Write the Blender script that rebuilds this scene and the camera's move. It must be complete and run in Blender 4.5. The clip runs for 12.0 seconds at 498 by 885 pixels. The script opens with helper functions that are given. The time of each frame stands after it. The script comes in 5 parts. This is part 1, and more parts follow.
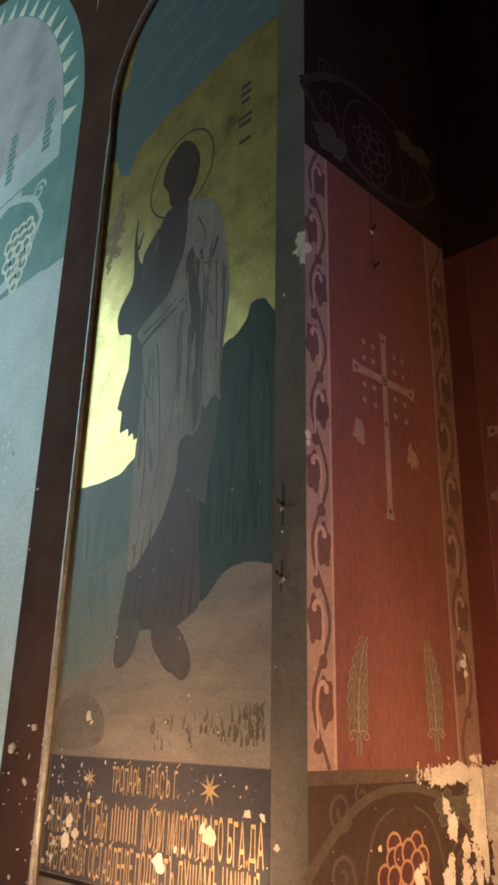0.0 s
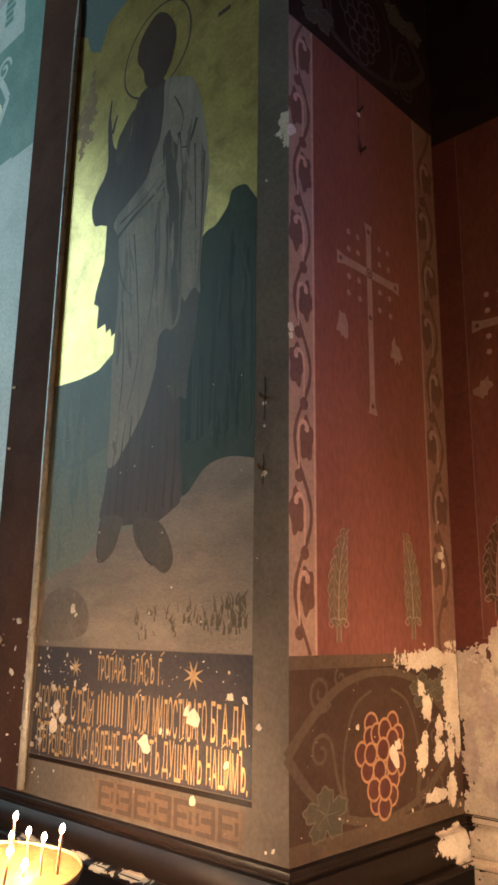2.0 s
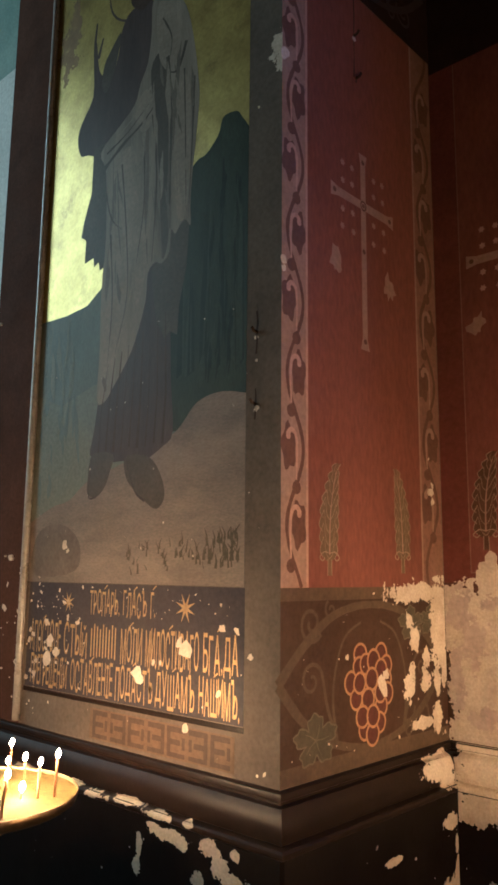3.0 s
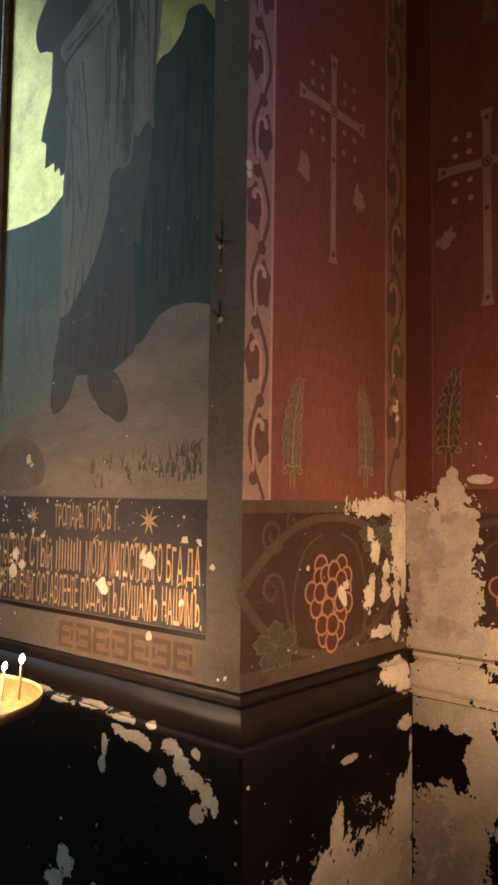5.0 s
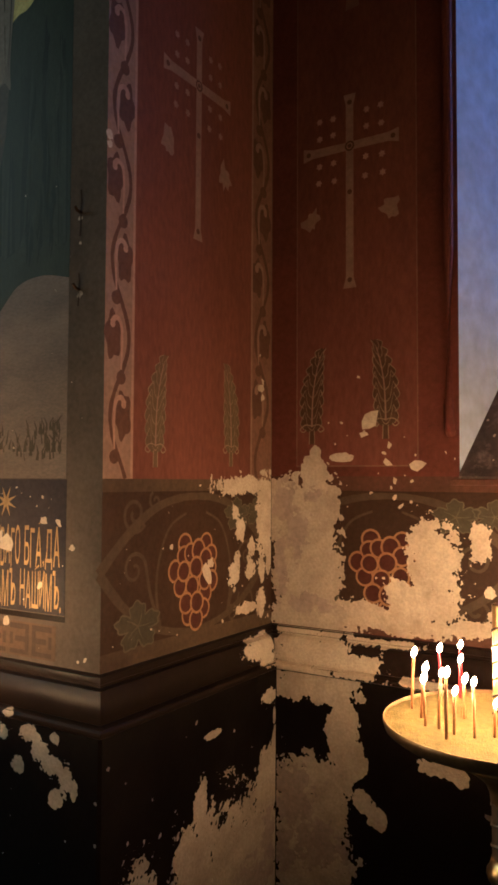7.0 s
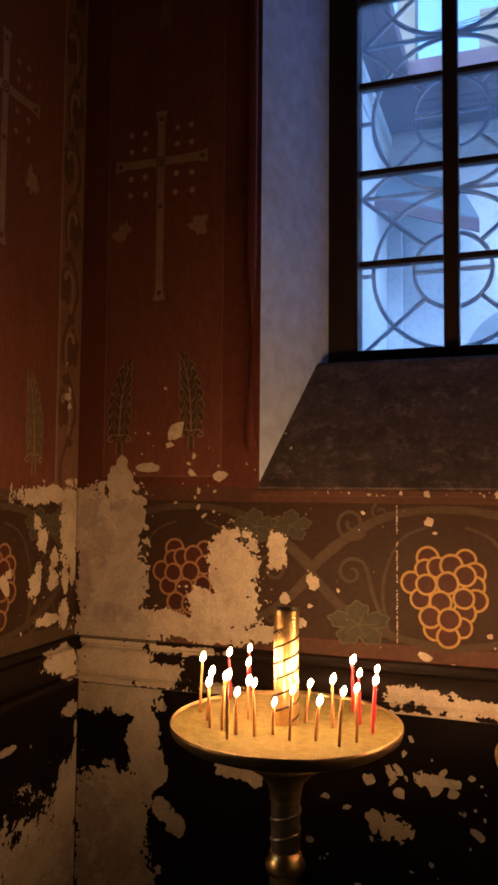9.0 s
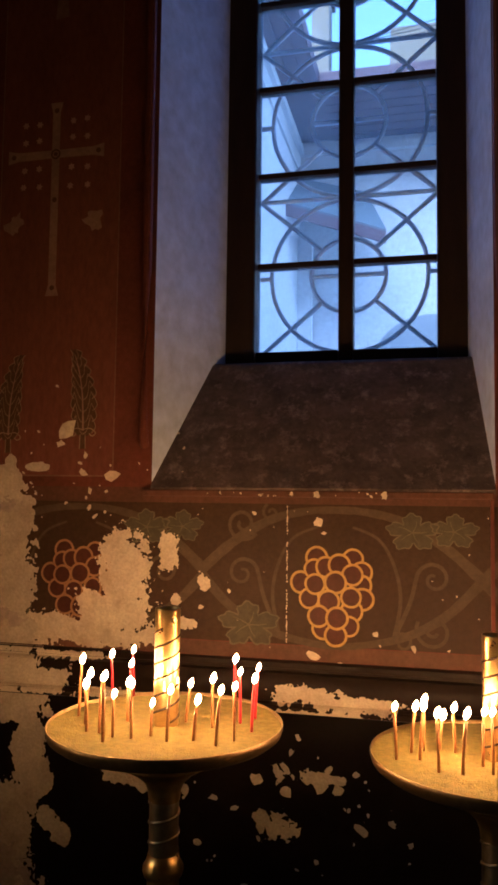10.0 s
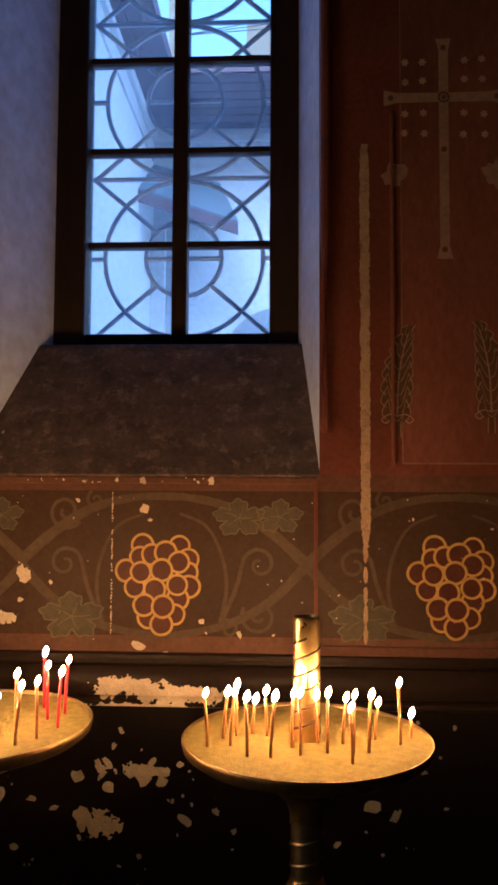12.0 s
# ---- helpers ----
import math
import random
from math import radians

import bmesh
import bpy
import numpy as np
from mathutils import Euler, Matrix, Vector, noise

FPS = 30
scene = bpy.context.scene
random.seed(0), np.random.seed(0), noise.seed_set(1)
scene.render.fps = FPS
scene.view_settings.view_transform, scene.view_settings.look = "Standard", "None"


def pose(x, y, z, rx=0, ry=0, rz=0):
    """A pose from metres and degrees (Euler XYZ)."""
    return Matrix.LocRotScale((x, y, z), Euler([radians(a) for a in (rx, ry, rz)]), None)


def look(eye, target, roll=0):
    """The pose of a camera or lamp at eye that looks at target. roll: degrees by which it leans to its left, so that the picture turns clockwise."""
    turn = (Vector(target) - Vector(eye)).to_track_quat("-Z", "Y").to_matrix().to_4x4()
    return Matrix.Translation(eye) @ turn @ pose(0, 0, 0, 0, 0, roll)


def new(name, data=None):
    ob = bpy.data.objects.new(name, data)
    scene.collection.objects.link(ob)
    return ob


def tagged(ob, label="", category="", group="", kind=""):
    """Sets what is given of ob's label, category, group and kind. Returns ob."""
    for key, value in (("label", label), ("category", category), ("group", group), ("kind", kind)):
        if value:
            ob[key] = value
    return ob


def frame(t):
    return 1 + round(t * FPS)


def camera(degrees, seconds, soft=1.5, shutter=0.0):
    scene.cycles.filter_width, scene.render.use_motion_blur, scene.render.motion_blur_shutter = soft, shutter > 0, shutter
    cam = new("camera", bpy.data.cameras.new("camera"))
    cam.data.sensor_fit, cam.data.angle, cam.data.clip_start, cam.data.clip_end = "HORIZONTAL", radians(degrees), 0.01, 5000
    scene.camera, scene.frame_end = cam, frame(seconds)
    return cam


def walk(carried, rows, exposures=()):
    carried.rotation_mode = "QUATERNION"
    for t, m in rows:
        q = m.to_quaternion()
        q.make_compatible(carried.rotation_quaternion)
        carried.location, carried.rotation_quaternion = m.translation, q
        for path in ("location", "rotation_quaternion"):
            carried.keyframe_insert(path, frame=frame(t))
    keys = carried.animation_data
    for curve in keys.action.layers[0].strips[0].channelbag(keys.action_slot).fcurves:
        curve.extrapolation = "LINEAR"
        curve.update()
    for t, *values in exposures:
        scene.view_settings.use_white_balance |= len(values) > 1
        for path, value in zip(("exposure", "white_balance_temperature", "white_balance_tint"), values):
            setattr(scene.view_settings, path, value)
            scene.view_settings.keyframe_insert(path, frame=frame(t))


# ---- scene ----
cam = camera(35.8, 12.0, soft=3.0)
PATH = [
    (0, (0.034, 0.021, 1.503), (-1.305, 1.331, 2.203), 1.3),
    (0.5, (0.027, 0.029, 1.502), (-1.318, 1.355, 2.159), 1.2),
    (1, (0.018, 0.032, 1.498), (-1.329, 1.38, 2.106), 0.9),
    (1.5, (0.014, 0.038, 1.491), (-1.337, 1.411, 2.03), 0.7),
    (2, (0.005, 0.042, 1.483), (-1.342, 1.443, 1.953), 0.7),
    (2.5, (-0.004, 0.046, 1.468), (-1.348, 1.471, 1.87), 0.7),
    (3, (-0.011, 0.046, 1.459), (-1.354, 1.491, 1.794), 0.6),
    (5, (0.0, 0.071, 1.437), (-1.307, 1.578, 1.577), 0.8),
    (5.5, (0.001, 0.078, 1.431), (-1.255, 1.63, 1.531), 0.7),
    (6, (0.004, 0.088, 1.426), (-1.201, 1.682, 1.513), 0.6),
    (6.5, (0.008, 0.096, 1.426), (-1.13, 1.738, 1.513), 0.5),
    (7, (0.026, 0.103, 1.428), (-1.035, 1.795, 1.526), 0.3),
    (9, (0.097, 0.111, 1.427), (-0.574, 1.991, 1.555), 0.5),
    (9.5, (0.124, 0.126, 1.418), (-0.444, 2.038, 1.557), 0.6),
    (10, (0.147, 0.136, 1.416), (-0.313, 2.077, 1.559), 0.7),
    (10.5, (0.165, 0.145, 1.414), (-0.189, 2.109, 1.556), 0.7),
    (11, (0.187, 0.162, 1.405), (-0.067, 2.141, 1.549), 0.6),
    (11.5, (0.207, 0.175, 1.406), (0.051, 2.164, 1.536), 0.5),
    (12, (0.216, 0.189, 1.403), (0.115, 2.183, 1.528), 0.3),
]
LIGHTNESS = [(0.0, 4.48, 4100, 6), (2.0, 4.40, 4080, 6), (3.0, 4.08, 4050, 6), (5.0, 3.94, 4000, 6), (6.0, 3.80, 4030, 6), (7.0, 3.32, 4330, 7), (8.8, 2.48, 5150, 14), (12.0, 2.60, 5150, 15)]
walk(cam, [(t, look(eye, target, roll)) for t, eye, target, roll in PATH], LIGHTNESS)

# ---- light ----
FLAME, DAY_LAMP, PANE_LAMP, SKY = 92.0, 8.6, 0.21, 0.15
world = bpy.data.worlds.new("sky")
scene.world = world
world.use_nodes = True
sky_node = world.node_tree.nodes.new("ShaderNodeTexSky")
sky_node.sky_type, sky_node.sun_disc = "NISHITA", False
sky_node.sun_elevation, sky_node.sun_rotation = radians(38), radians(200)
world.node_tree.links.new(sky_node.outputs[0], world.node_tree.nodes["Background"].inputs[0])
world.node_tree.nodes["Background"].inputs[1].default_value = SKY
sun = new("sun", bpy.data.lights.new("sun", "SUN"))
sun.data.energy, sun.data.angle, sun.data.color = 2.1, radians(75), (0.97, 0.98, 1.0)
sun.matrix_world = look((0, -6, 9), (0, 6, 0))
# the nave window high in the west wall, whose daylight grazes the pier
nave_day = new("nave_window_daylight", bpy.data.lights.new("nave_window_daylight", "AREA"))
nave_day.data.shape, nave_day.data.size, nave_day.data.size_y = "RECTANGLE", 1.6, 3.2
nave_day.data.energy, nave_day.data.color = DAY_LAMP, (1.0, 0.95, 0.60)
nave_day.matrix_world = look((-5.9, -1.3, 3.8), (0, -0.6, 2.9))
# daylight of the courtyard in the window's opening
pane_day = new("window_daylight", bpy.data.lights.new("window_daylight", "AREA"))
pane_day.data.shape, pane_day.data.size, pane_day.data.size_y = "RECTANGLE", 0.52, 1.55
pane_day.data.energy, pane_day.data.color = PANE_LAMP, (0.26, 0.46, 1.0)
pane_day.matrix_world = look((-0.09, 2.25, 2.62), (-0.09, 0.0, 2.62))
# ---- materials ----
def mat(name, a, b, rough=0.6, metal=0.0, scale=6.0, grain=90.0, bump=0.12, stretch=(1, 1, 1), gloss=0.15, dirt=None, dirt_amount=0.45, dirt_scale=3.0, coat=0.0, spec=0.13):
    """Two tones blended by a broad noise, a fine grain, a stain of its own and relief."""
    m = bpy.data.materials.new(name)
    m.use_nodes = True
    n, link = m.node_tree.nodes, m.node_tree.links.new
    p = n["Principled BSDF"]
    where = n.new("ShaderNodeTexCoord")
    scl = n.new("ShaderNodeMapping")
    scl.inputs["Scale"].default_value = stretch
    link(where.outputs["Object"], scl.inputs[0])

    def field(s, detail, roughness=0.6):
        t = n.new("ShaderNodeTexNoise")
        t.inputs["Scale"].default_value, t.inputs["Detail"].default_value, t.inputs["Roughness"].default_value = s, detail, roughness
        link(scl.outputs[0], t.inputs["Vector"])
        return t.outputs["Fac"]

    def ramp(fac, lo, hi, c0, c1):
        r = n.new("ShaderNodeValToRGB")
        r.color_ramp.elements[0].position, r.color_ramp.elements[1].position = lo, hi
        r.color_ramp.elements[0].color, r.color_ramp.elements[1].color = c0, c1
        link(fac, r.inputs[0])
        return r.outputs[0]

    def mix(kind, fac, x, y):
        t = n.new("ShaderNodeMix")
        t.data_type, t.blend_type = "RGBA", kind
        t.inputs[0].default_value = fac if isinstance(fac, float) else 0.5
        if not isinstance(fac, float):
            link(fac, t.inputs[0])
        for s, v in ((t.inputs[6], x), (t.inputs[7], y)):
            if isinstance(v, tuple):
                s.default_value = v
            else:
                link(v, s)
        return t.outputs[2]

    col = ramp(field(scale, 5), 0.3, 0.72, (*a, 1), (*b, 1))
    fine = field(grain, 3)
    col = mix("MULTIPLY", 1.0, col, ramp(fine, 0.25, 0.75, (0.78, 0.78, 0.78, 1), (1.12, 1.12, 1.12, 1)))
    if dirt:
        col = mix("MIX", ramp(field(dirt_scale, 8, 0.72), 0.52, 0.72, (0, 0, 0, 1), (dirt_amount,) * 3 + (1,)), col, (*dirt, 1))
    link(col, p.inputs["Base Color"])
    rg = n.new("ShaderNodeMapRange")
    rg.inputs[3].default_value, rg.inputs[4].default_value = max(0.02, rough - gloss), min(1, rough + gloss)
    link(field(scale * 2.3, 4), rg.inputs[0])
    link(rg.outputs[0], p.inputs["Roughness"])
    p.inputs["Metallic"].default_value = metal
    p.inputs["Coat Weight"].default_value = coat
    p.inputs["Specular IOR Level"].default_value = spec
    if bump:
        bp = n.new("ShaderNodeBump")
        bp.inputs["Strength"].default_value, bp.inputs["Distance"].default_value = bump, 0.004
        link(mix("MIX", 0.5, fine, field(scale * 3, 4)), bp.inputs["Height"])
        link(bp.outputs[0], p.inputs["Normal"])
    return m


def glow(name, colour, strength):
    m = bpy.data.materials.new(name)
    m.use_nodes = True
    p = m.node_tree.nodes["Principled BSDF"]
    p.inputs["Base Color"].default_value = (*colour, 1)
    p.inputs["Emission Color"].default_value = (*colour, 1)
    p.inputs["Emission Strength"].default_value = strength
    return m


SOOT = (0.035, 0.02, 0.014)
RED = mat("red_oil_paint", (0.188, 0.070, 0.041), (0.145, 0.053, 0.031), 0.62, spec=0.1, scale=3, dirt=(0.095, 0.038, 0.025), stretch=(1, 1, 0.4))
RED_DEEP = mat("deep_red_oil_paint", (0.180, 0.066, 0.041), (0.138, 0.050, 0.032), 0.62, spec=0.1, scale=3, dirt=(0.075, 0.03, 0.02), stretch=(1, 1, 0.4))
RED_BROWN = mat("red_brown_paint", (0.150, 0.046, 0.028), (0.112, 0.035, 0.022), 0.5, scale=4, dirt=SOOT)
DARK_BROWN = mat("dark_brown_paint", (0.092, 0.044, 0.027), (0.060, 0.029, 0.018), 0.8, spec=0.04, scale=4, dirt=(0.030, 0.015, 0.010), dirt_scale=5)
# near-black frieze ground: the candlelight's falloff is partly put into this colour
FRIEZE_DARK = mat("dimmed_frieze_paint", (0.034, 0.020, 0.014), (0.018, 0.011, 0.008), 0.8, spec=0.04, scale=4, dirt=(0.012, 0.008, 0.006), dirt_scale=4)
DADO_DARK = mat("dado_dark_ground", (0.055, 0.030, 0.018), (0.041, 0.023, 0.014), 0.55, scale=7, dirt=(0.055, 0.036, 0.022))
DADO_OLIVE = mat("dado_olive_paint", (0.098, 0.066, 0.037), (0.075, 0.050, 0.029), 0.5, scale=6, dirt=SOOT)
VINE = mat("olive_vine_paint", (0.092, 0.064, 0.037), (0.070, 0.048, 0.029), 0.55, scale=9, dirt=(0.045, 0.031, 0.020))
LEAF = mat("green_leaf_paint", (0.084, 0.070, 0.043), (0.062, 0.053, 0.034), 0.55, scale=12, dirt=(0.05, 0.038, 0.025))
LEAF_EDGE = mat("leaf_outline_paint", (0.125, 0.108, 0.068), (0.095, 0.082, 0.052), 0.5, scale=12)
RING = mat("ochre_ring_paint", (0.50, 0.325, 0.075), (0.40, 0.25, 0.060), 0.5, scale=20, dirt=(0.2, 0.09, 0.035))
RING_TAN = mat("tan_ring_paint", (0.36, 0.205, 0.085), (0.29, 0.16, 0.066), 0.5, scale=20, dirt=(0.2, 0.10, 0.045))
# vine tone darkened for the frieze, high above the candles' light
VINE_DIM = mat("dimmed_vine_paint", (0.055, 0.036, 0.026), (0.040, 0.027, 0.020), 0.6, scale=9, dirt=(0.02, 0.014, 0.010))
GRAPE = mat("maroon_grape_paint", (0.085, 0.028, 0.019), (0.058, 0.020, 0.014), 0.45, scale=12)
TAN = mat("tan_paint", (0.31, 0.20, 0.135), (0.235, 0.15, 0.105), 0.6, scale=10, dirt=(0.17, 0.09, 0.055))
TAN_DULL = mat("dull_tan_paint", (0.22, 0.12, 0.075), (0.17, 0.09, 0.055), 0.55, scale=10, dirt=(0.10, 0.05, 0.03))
BAND_RED = mat("red_brown_band_paint", (0.115, 0.052, 0.032), (0.085, 0.040, 0.025), 0.6, scale=8, dirt=(0.05, 0.03, 0.02))
SCROLL = mat("dark_scroll_paint", (0.125, 0.062, 0.036), (0.095, 0.048, 0.029), 0.55, scale=10)
PLASTER = mat("bare_plaster", (0.58, 0.50, 0.40), (0.41, 0.335, 0.26), 0.9, scale=11, grain=140, bump=0.8, dirt=(0.30, 0.225, 0.165), dirt_amount=0.5, dirt_scale=9)
FLAKE = mat("flaked_plaster", (0.66, 0.57, 0.45), (0.48, 0.39, 0.29), 0.9, scale=14, grain=160, bump=0.5, dirt=(0.32, 0.235, 0.16), dirt_amount=0.7, dirt_scale=12)
BLACK = mat("black_oil_paint", (0.006, 0.004, 0.0035), (0.010, 0.007, 0.006), 0.6, spec=0.08, scale=5, dirt=(0.03, 0.021, 0.015), dirt_amount=0.25, dirt_scale=4, bump=0.2)
MOULD = mat("dark_moulding_paint", (0.020, 0.0125, 0.009), (0.013, 0.0085, 0.0065), 0.38, scale=6, spec=0.08, gloss=0.06, dirt=(0.03, 0.018, 0.012))
PIER_GREY = mat("grey_brown_border_paint", (0.140, 0.114, 0.088), (0.098, 0.079, 0.062), 0.75, spec=0.06, scale=5, dirt=(0.05, 0.035, 0.026))
SILL = mat("sooty_stone_sill", (0.125, 0.095, 0.085), (0.060, 0.045, 0.040), 0.8, scale=14, grain=70, dirt=(0.34, 0.27, 0.24), dirt_amount=0.6, dirt_scale=26, bump=0.8)
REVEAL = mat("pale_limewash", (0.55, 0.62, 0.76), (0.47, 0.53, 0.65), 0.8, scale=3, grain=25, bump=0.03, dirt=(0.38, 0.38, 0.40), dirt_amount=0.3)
WOOD_DARK = mat("dark_window_wood", (0.022, 0.014, 0.010), (0.034, 0.022, 0.016), 0.5, scale=4, stretch=(6, 6, 1))
# lattice base raised to pale blue, giving the backlit bars their daylight haze
IRON = mat("iron_hazed_pale", (0.66, 0.74, 0.86), (0.56, 0.64, 0.76), 0.55, metal=0.2, scale=20)
GREY_FLOOR = mat("grey_stone_floor", (0.16, 0.14, 0.12), (0.11, 0.10, 0.09), 0.5, scale=3, dirt=SOOT)
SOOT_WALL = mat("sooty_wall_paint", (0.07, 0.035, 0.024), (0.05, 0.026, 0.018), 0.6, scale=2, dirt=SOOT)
BRASS = mat("polished_brass", (0.62, 0.43, 0.16), (0.50, 0.34, 0.12), 0.30, metal=1.0, scale=20, bump=0.05, gloss=0.08)
GROOVE_SHADE = mat("groove_shade", (0.045, 0.026, 0.012), (0.03, 0.018, 0.009), 0.6, metal=0.4, scale=20)
STEEL = mat("tarnished_brass_tray", (0.30, 0.20, 0.085), (0.20, 0.135, 0.06), 0.45, metal=1.0, scale=18, bump=0.05, gloss=0.08)
PEWTER = mat("worn_plated_column", (0.34, 0.28, 0.19), (0.24, 0.195, 0.13), 0.36, metal=1.0, scale=18, bump=0.05, gloss=0.08)
SAND = mat("candle_sand", (0.165, 0.128, 0.023), (0.085, 0.066, 0.012), 0.95, scale=70, grain=300, bump=1.0, dirt=(0.05, 0.035, 0.010), dirt_amount=0.8, dirt_scale=110)
WAX = mat("honey_wax", (0.25, 0.108, 0.020), (0.18, 0.076, 0.015), 0.45, spec=0.3, scale=30, bump=0.03)
WAX_RED = mat("red_wax", (0.36, 0.018, 0.018), (0.27, 0.014, 0.014), 0.4, spec=0.3, scale=30, bump=0.03)
WICK = mat("charred_wick", (0.02, 0.015, 0.012), (0.03, 0.02, 0.015), 0.9)
FIRE = glow("candle_flame", (1.0, 0.475, 0.135), FLAME)
GLASS = bpy.data.materials.new("window_glass")
GLASS.use_nodes = True
GLASS.node_tree.nodes["Principled BSDF"].inputs["Transmission Weight"].default_value = 1.0
GLASS.node_tree.nodes["Principled BSDF"].inputs["Roughness"].default_value = 0.02
GLASS.node_tree.nodes["Principled BSDF"].inputs["IOR"].default_value = 1.05
GLASS.node_tree.nodes["Principled BSDF"].inputs["Base Color"].default_value = (0.66, 0.83, 1.0, 1)
_n, _l = GLASS.node_tree.nodes, GLASS.node_tree.links.new
dust = _n.new("ShaderNodeBsdfTranslucent")
dust.inputs["Color"].default_value = (0.50, 0.66, 0.92, 1)
film_of_dust = _n.new("ShaderNodeMixShader")
film_of_dust.inputs[0].default_value = 0.16
_l(_n["Principled BSDF"].outputs[0], film_of_dust.inputs[1])
_l(dust.outputs[0], film_of_dust.inputs[2])
_l(film_of_dust.outputs[0], _n["Material Output"].inputs["Surface"])
GOLD = mat("gold_leaf", (0.50, 0.40, 0.11), (0.31, 0.235, 0.065), 0.33, metal=0.6, gloss=0.07, scale=9, dirt=(0.12, 0.08, 0.03), dirt_amount=0.85, dirt_scale=7, bump=0.35)
GOLD_TEXT = mat("gilded_lettering", (0.47, 0.32, 0.125), (0.34, 0.22, 0.085), 0.48, metal=0.45, scale=30, dirt=(0.17, 0.11, 0.055), dirt_scale=20)
P_SKY = mat("painted_sky", (0.095, 0.122, 0.125), (0.13, 0.142, 0.122), 0.66, scale=3, dirt=(0.065, 0.095, 0.11))
P_HILL = mat("painted_green_hill", (0.050, 0.060, 0.040), (0.026, 0.033, 0.023), 0.42, spec=0.06, gloss=0.08, scale=4, stretch=(3, 3, 1), dirt=(0.044, 0.052, 0.038))
P_HILL_DARK = mat("painted_hill_shade", (0.030, 0.037, 0.026), (0.021, 0.027, 0.020), 0.42, spec=0.06, gloss=0.08, scale=6)
P_HILL_LIGHT = mat("painted_hill_light", (0.054, 0.063, 0.043), (0.042, 0.050, 0.035), 0.42, spec=0.06, gloss=0.08, scale=6)
P_LAKE = mat("painted_blue_ridge", (0.145, 0.168, 0.150), (0.112, 0.132, 0.112), 0.42, spec=0.06, gloss=0.08, scale=4, stretch=(3, 3, 1), dirt=(0.085, 0.105, 0.088))
P_EARTH = mat("painted_earth", (0.235, 0.188, 0.150), (0.155, 0.126, 0.102), 0.42, spec=0.06, gloss=0.08, scale=4, stretch=(1, 1, 2.5), dirt=(0.09, 0.08, 0.066), dirt_scale=6)
P_MEADOW = mat("painted_meadow", (0.155, 0.170, 0.135), (0.170, 0.168, 0.130), 0.42, spec=0.06, gloss=0.08, scale=5, dirt=(0.075, 0.09, 0.075))
P_ROBE = mat("painted_grey_mantle", (0.285, 0.240, 0.182), (0.155, 0.130, 0.100), 0.42, spec=0.06, gloss=0.08, scale=5, stretch=(4.5, 4.5, 0.55), dirt=(0.205, 0.17, 0.128), dirt_scale=7)
P_TUNIC = mat("painted_dark_tunic", (0.086, 0.064, 0.056), (0.060, 0.045, 0.041), 0.42, spec=0.06, gloss=0.08, scale=6, stretch=(4, 4, 0.6), dirt=(0.075, 0.055, 0.052), dirt_scale=7)
P_GRASS = mat("painted_grass", (0.105, 0.088, 0.06), (0.08, 0.068, 0.047), 0.42, spec=0.06, gloss=0.08, scale=9)
P_ROCK = mat("painted_rock", (0.165, 0.132, 0.106), (0.115, 0.095, 0.076), 0.42, spec=0.06, gloss=0.08, scale=14, dirt=(0.09, 0.08, 0.065))
P_MID_DARK = mat("painted_fold_halftone", (0.165, 0.138, 0.105), (0.125, 0.105, 0.080), 0.42, spec=0.06, gloss=0.08, scale=9)
P_MID_LIGHT = mat("painted_fold_bright", (0.255, 0.215, 0.163), (0.205, 0.172, 0.130), 0.42, spec=0.06, gloss=0.08, scale=9)
P_SKY_PALE = mat("painted_pale_sky", (0.15, 0.175, 0.17), (0.12, 0.145, 0.145), 0.6, scale=4)
P_SKIN = mat("painted_umber", (0.075, 0.05, 0.036), (0.05, 0.035, 0.026), 0.42, spec=0.06, gloss=0.08, scale=9)
P_FOLD = mat("painted_fold_shadow", (0.098, 0.082, 0.063), (0.070, 0.058, 0.046), 0.42, spec=0.06, gloss=0.08, scale=9)
P_LIGHT = mat("painted_fold_light", (0.285, 0.238, 0.180), (0.215, 0.178, 0.135), 0.42, spec=0.06, gloss=0.08, scale=9)
P_FOOT = mat("painted_sandal", (0.098, 0.080, 0.062), (0.074, 0.060, 0.047), 0.42, spec=0.06, gloss=0.08, scale=9)
P_SMUDGE = mat("brown_gold_stain", (0.20, 0.125, 0.048), (0.12, 0.075, 0.03), 0.5, metal=0.5, scale=22, dirt=(0.34, 0.25, 0.09), dirt_scale=26)
P_TEXT = mat("inscription_ground", (0.046, 0.041, 0.050), (0.064, 0.054, 0.056), 0.42, spec=0.06, gloss=0.08, scale=5, dirt=(0.09, 0.07, 0.06))
KEY = mat("meander_ochre", (0.135, 0.088, 0.050), (0.100, 0.066, 0.040), 0.55, scale=8, dirt=SOOT)
KEY_DARK = mat("meander_dark", (0.085, 0.055, 0.036), (0.066, 0.044, 0.030), 0.55, scale=8, dirt=SOOT)
# bluish white base holds the nave window's glare on the glossy bay wall
PALE = mat("pale_glare_paint", (0.66, 0.68, 0.64), (0.55, 0.57, 0.54), 0.5, scale=3, dirt=(0.43, 0.46, 0.435))
TURQ = mat("turquoise_paint", (0.26, 0.36, 0.31), (0.18, 0.27, 0.24), 0.5, scale=5, dirt=(0.34, 0.42, 0.37))
MAUVE = mat("mauve_paint", (0.60, 0.55, 0.53), (0.47, 0.43, 0.41), 0.4, scale=4, dirt=(0.18, 0.16, 0.16))
CREAM = mat("cream_paint", (0.86, 0.83, 0.66), (0.78, 0.75, 0.58), 0.5, scale=8)
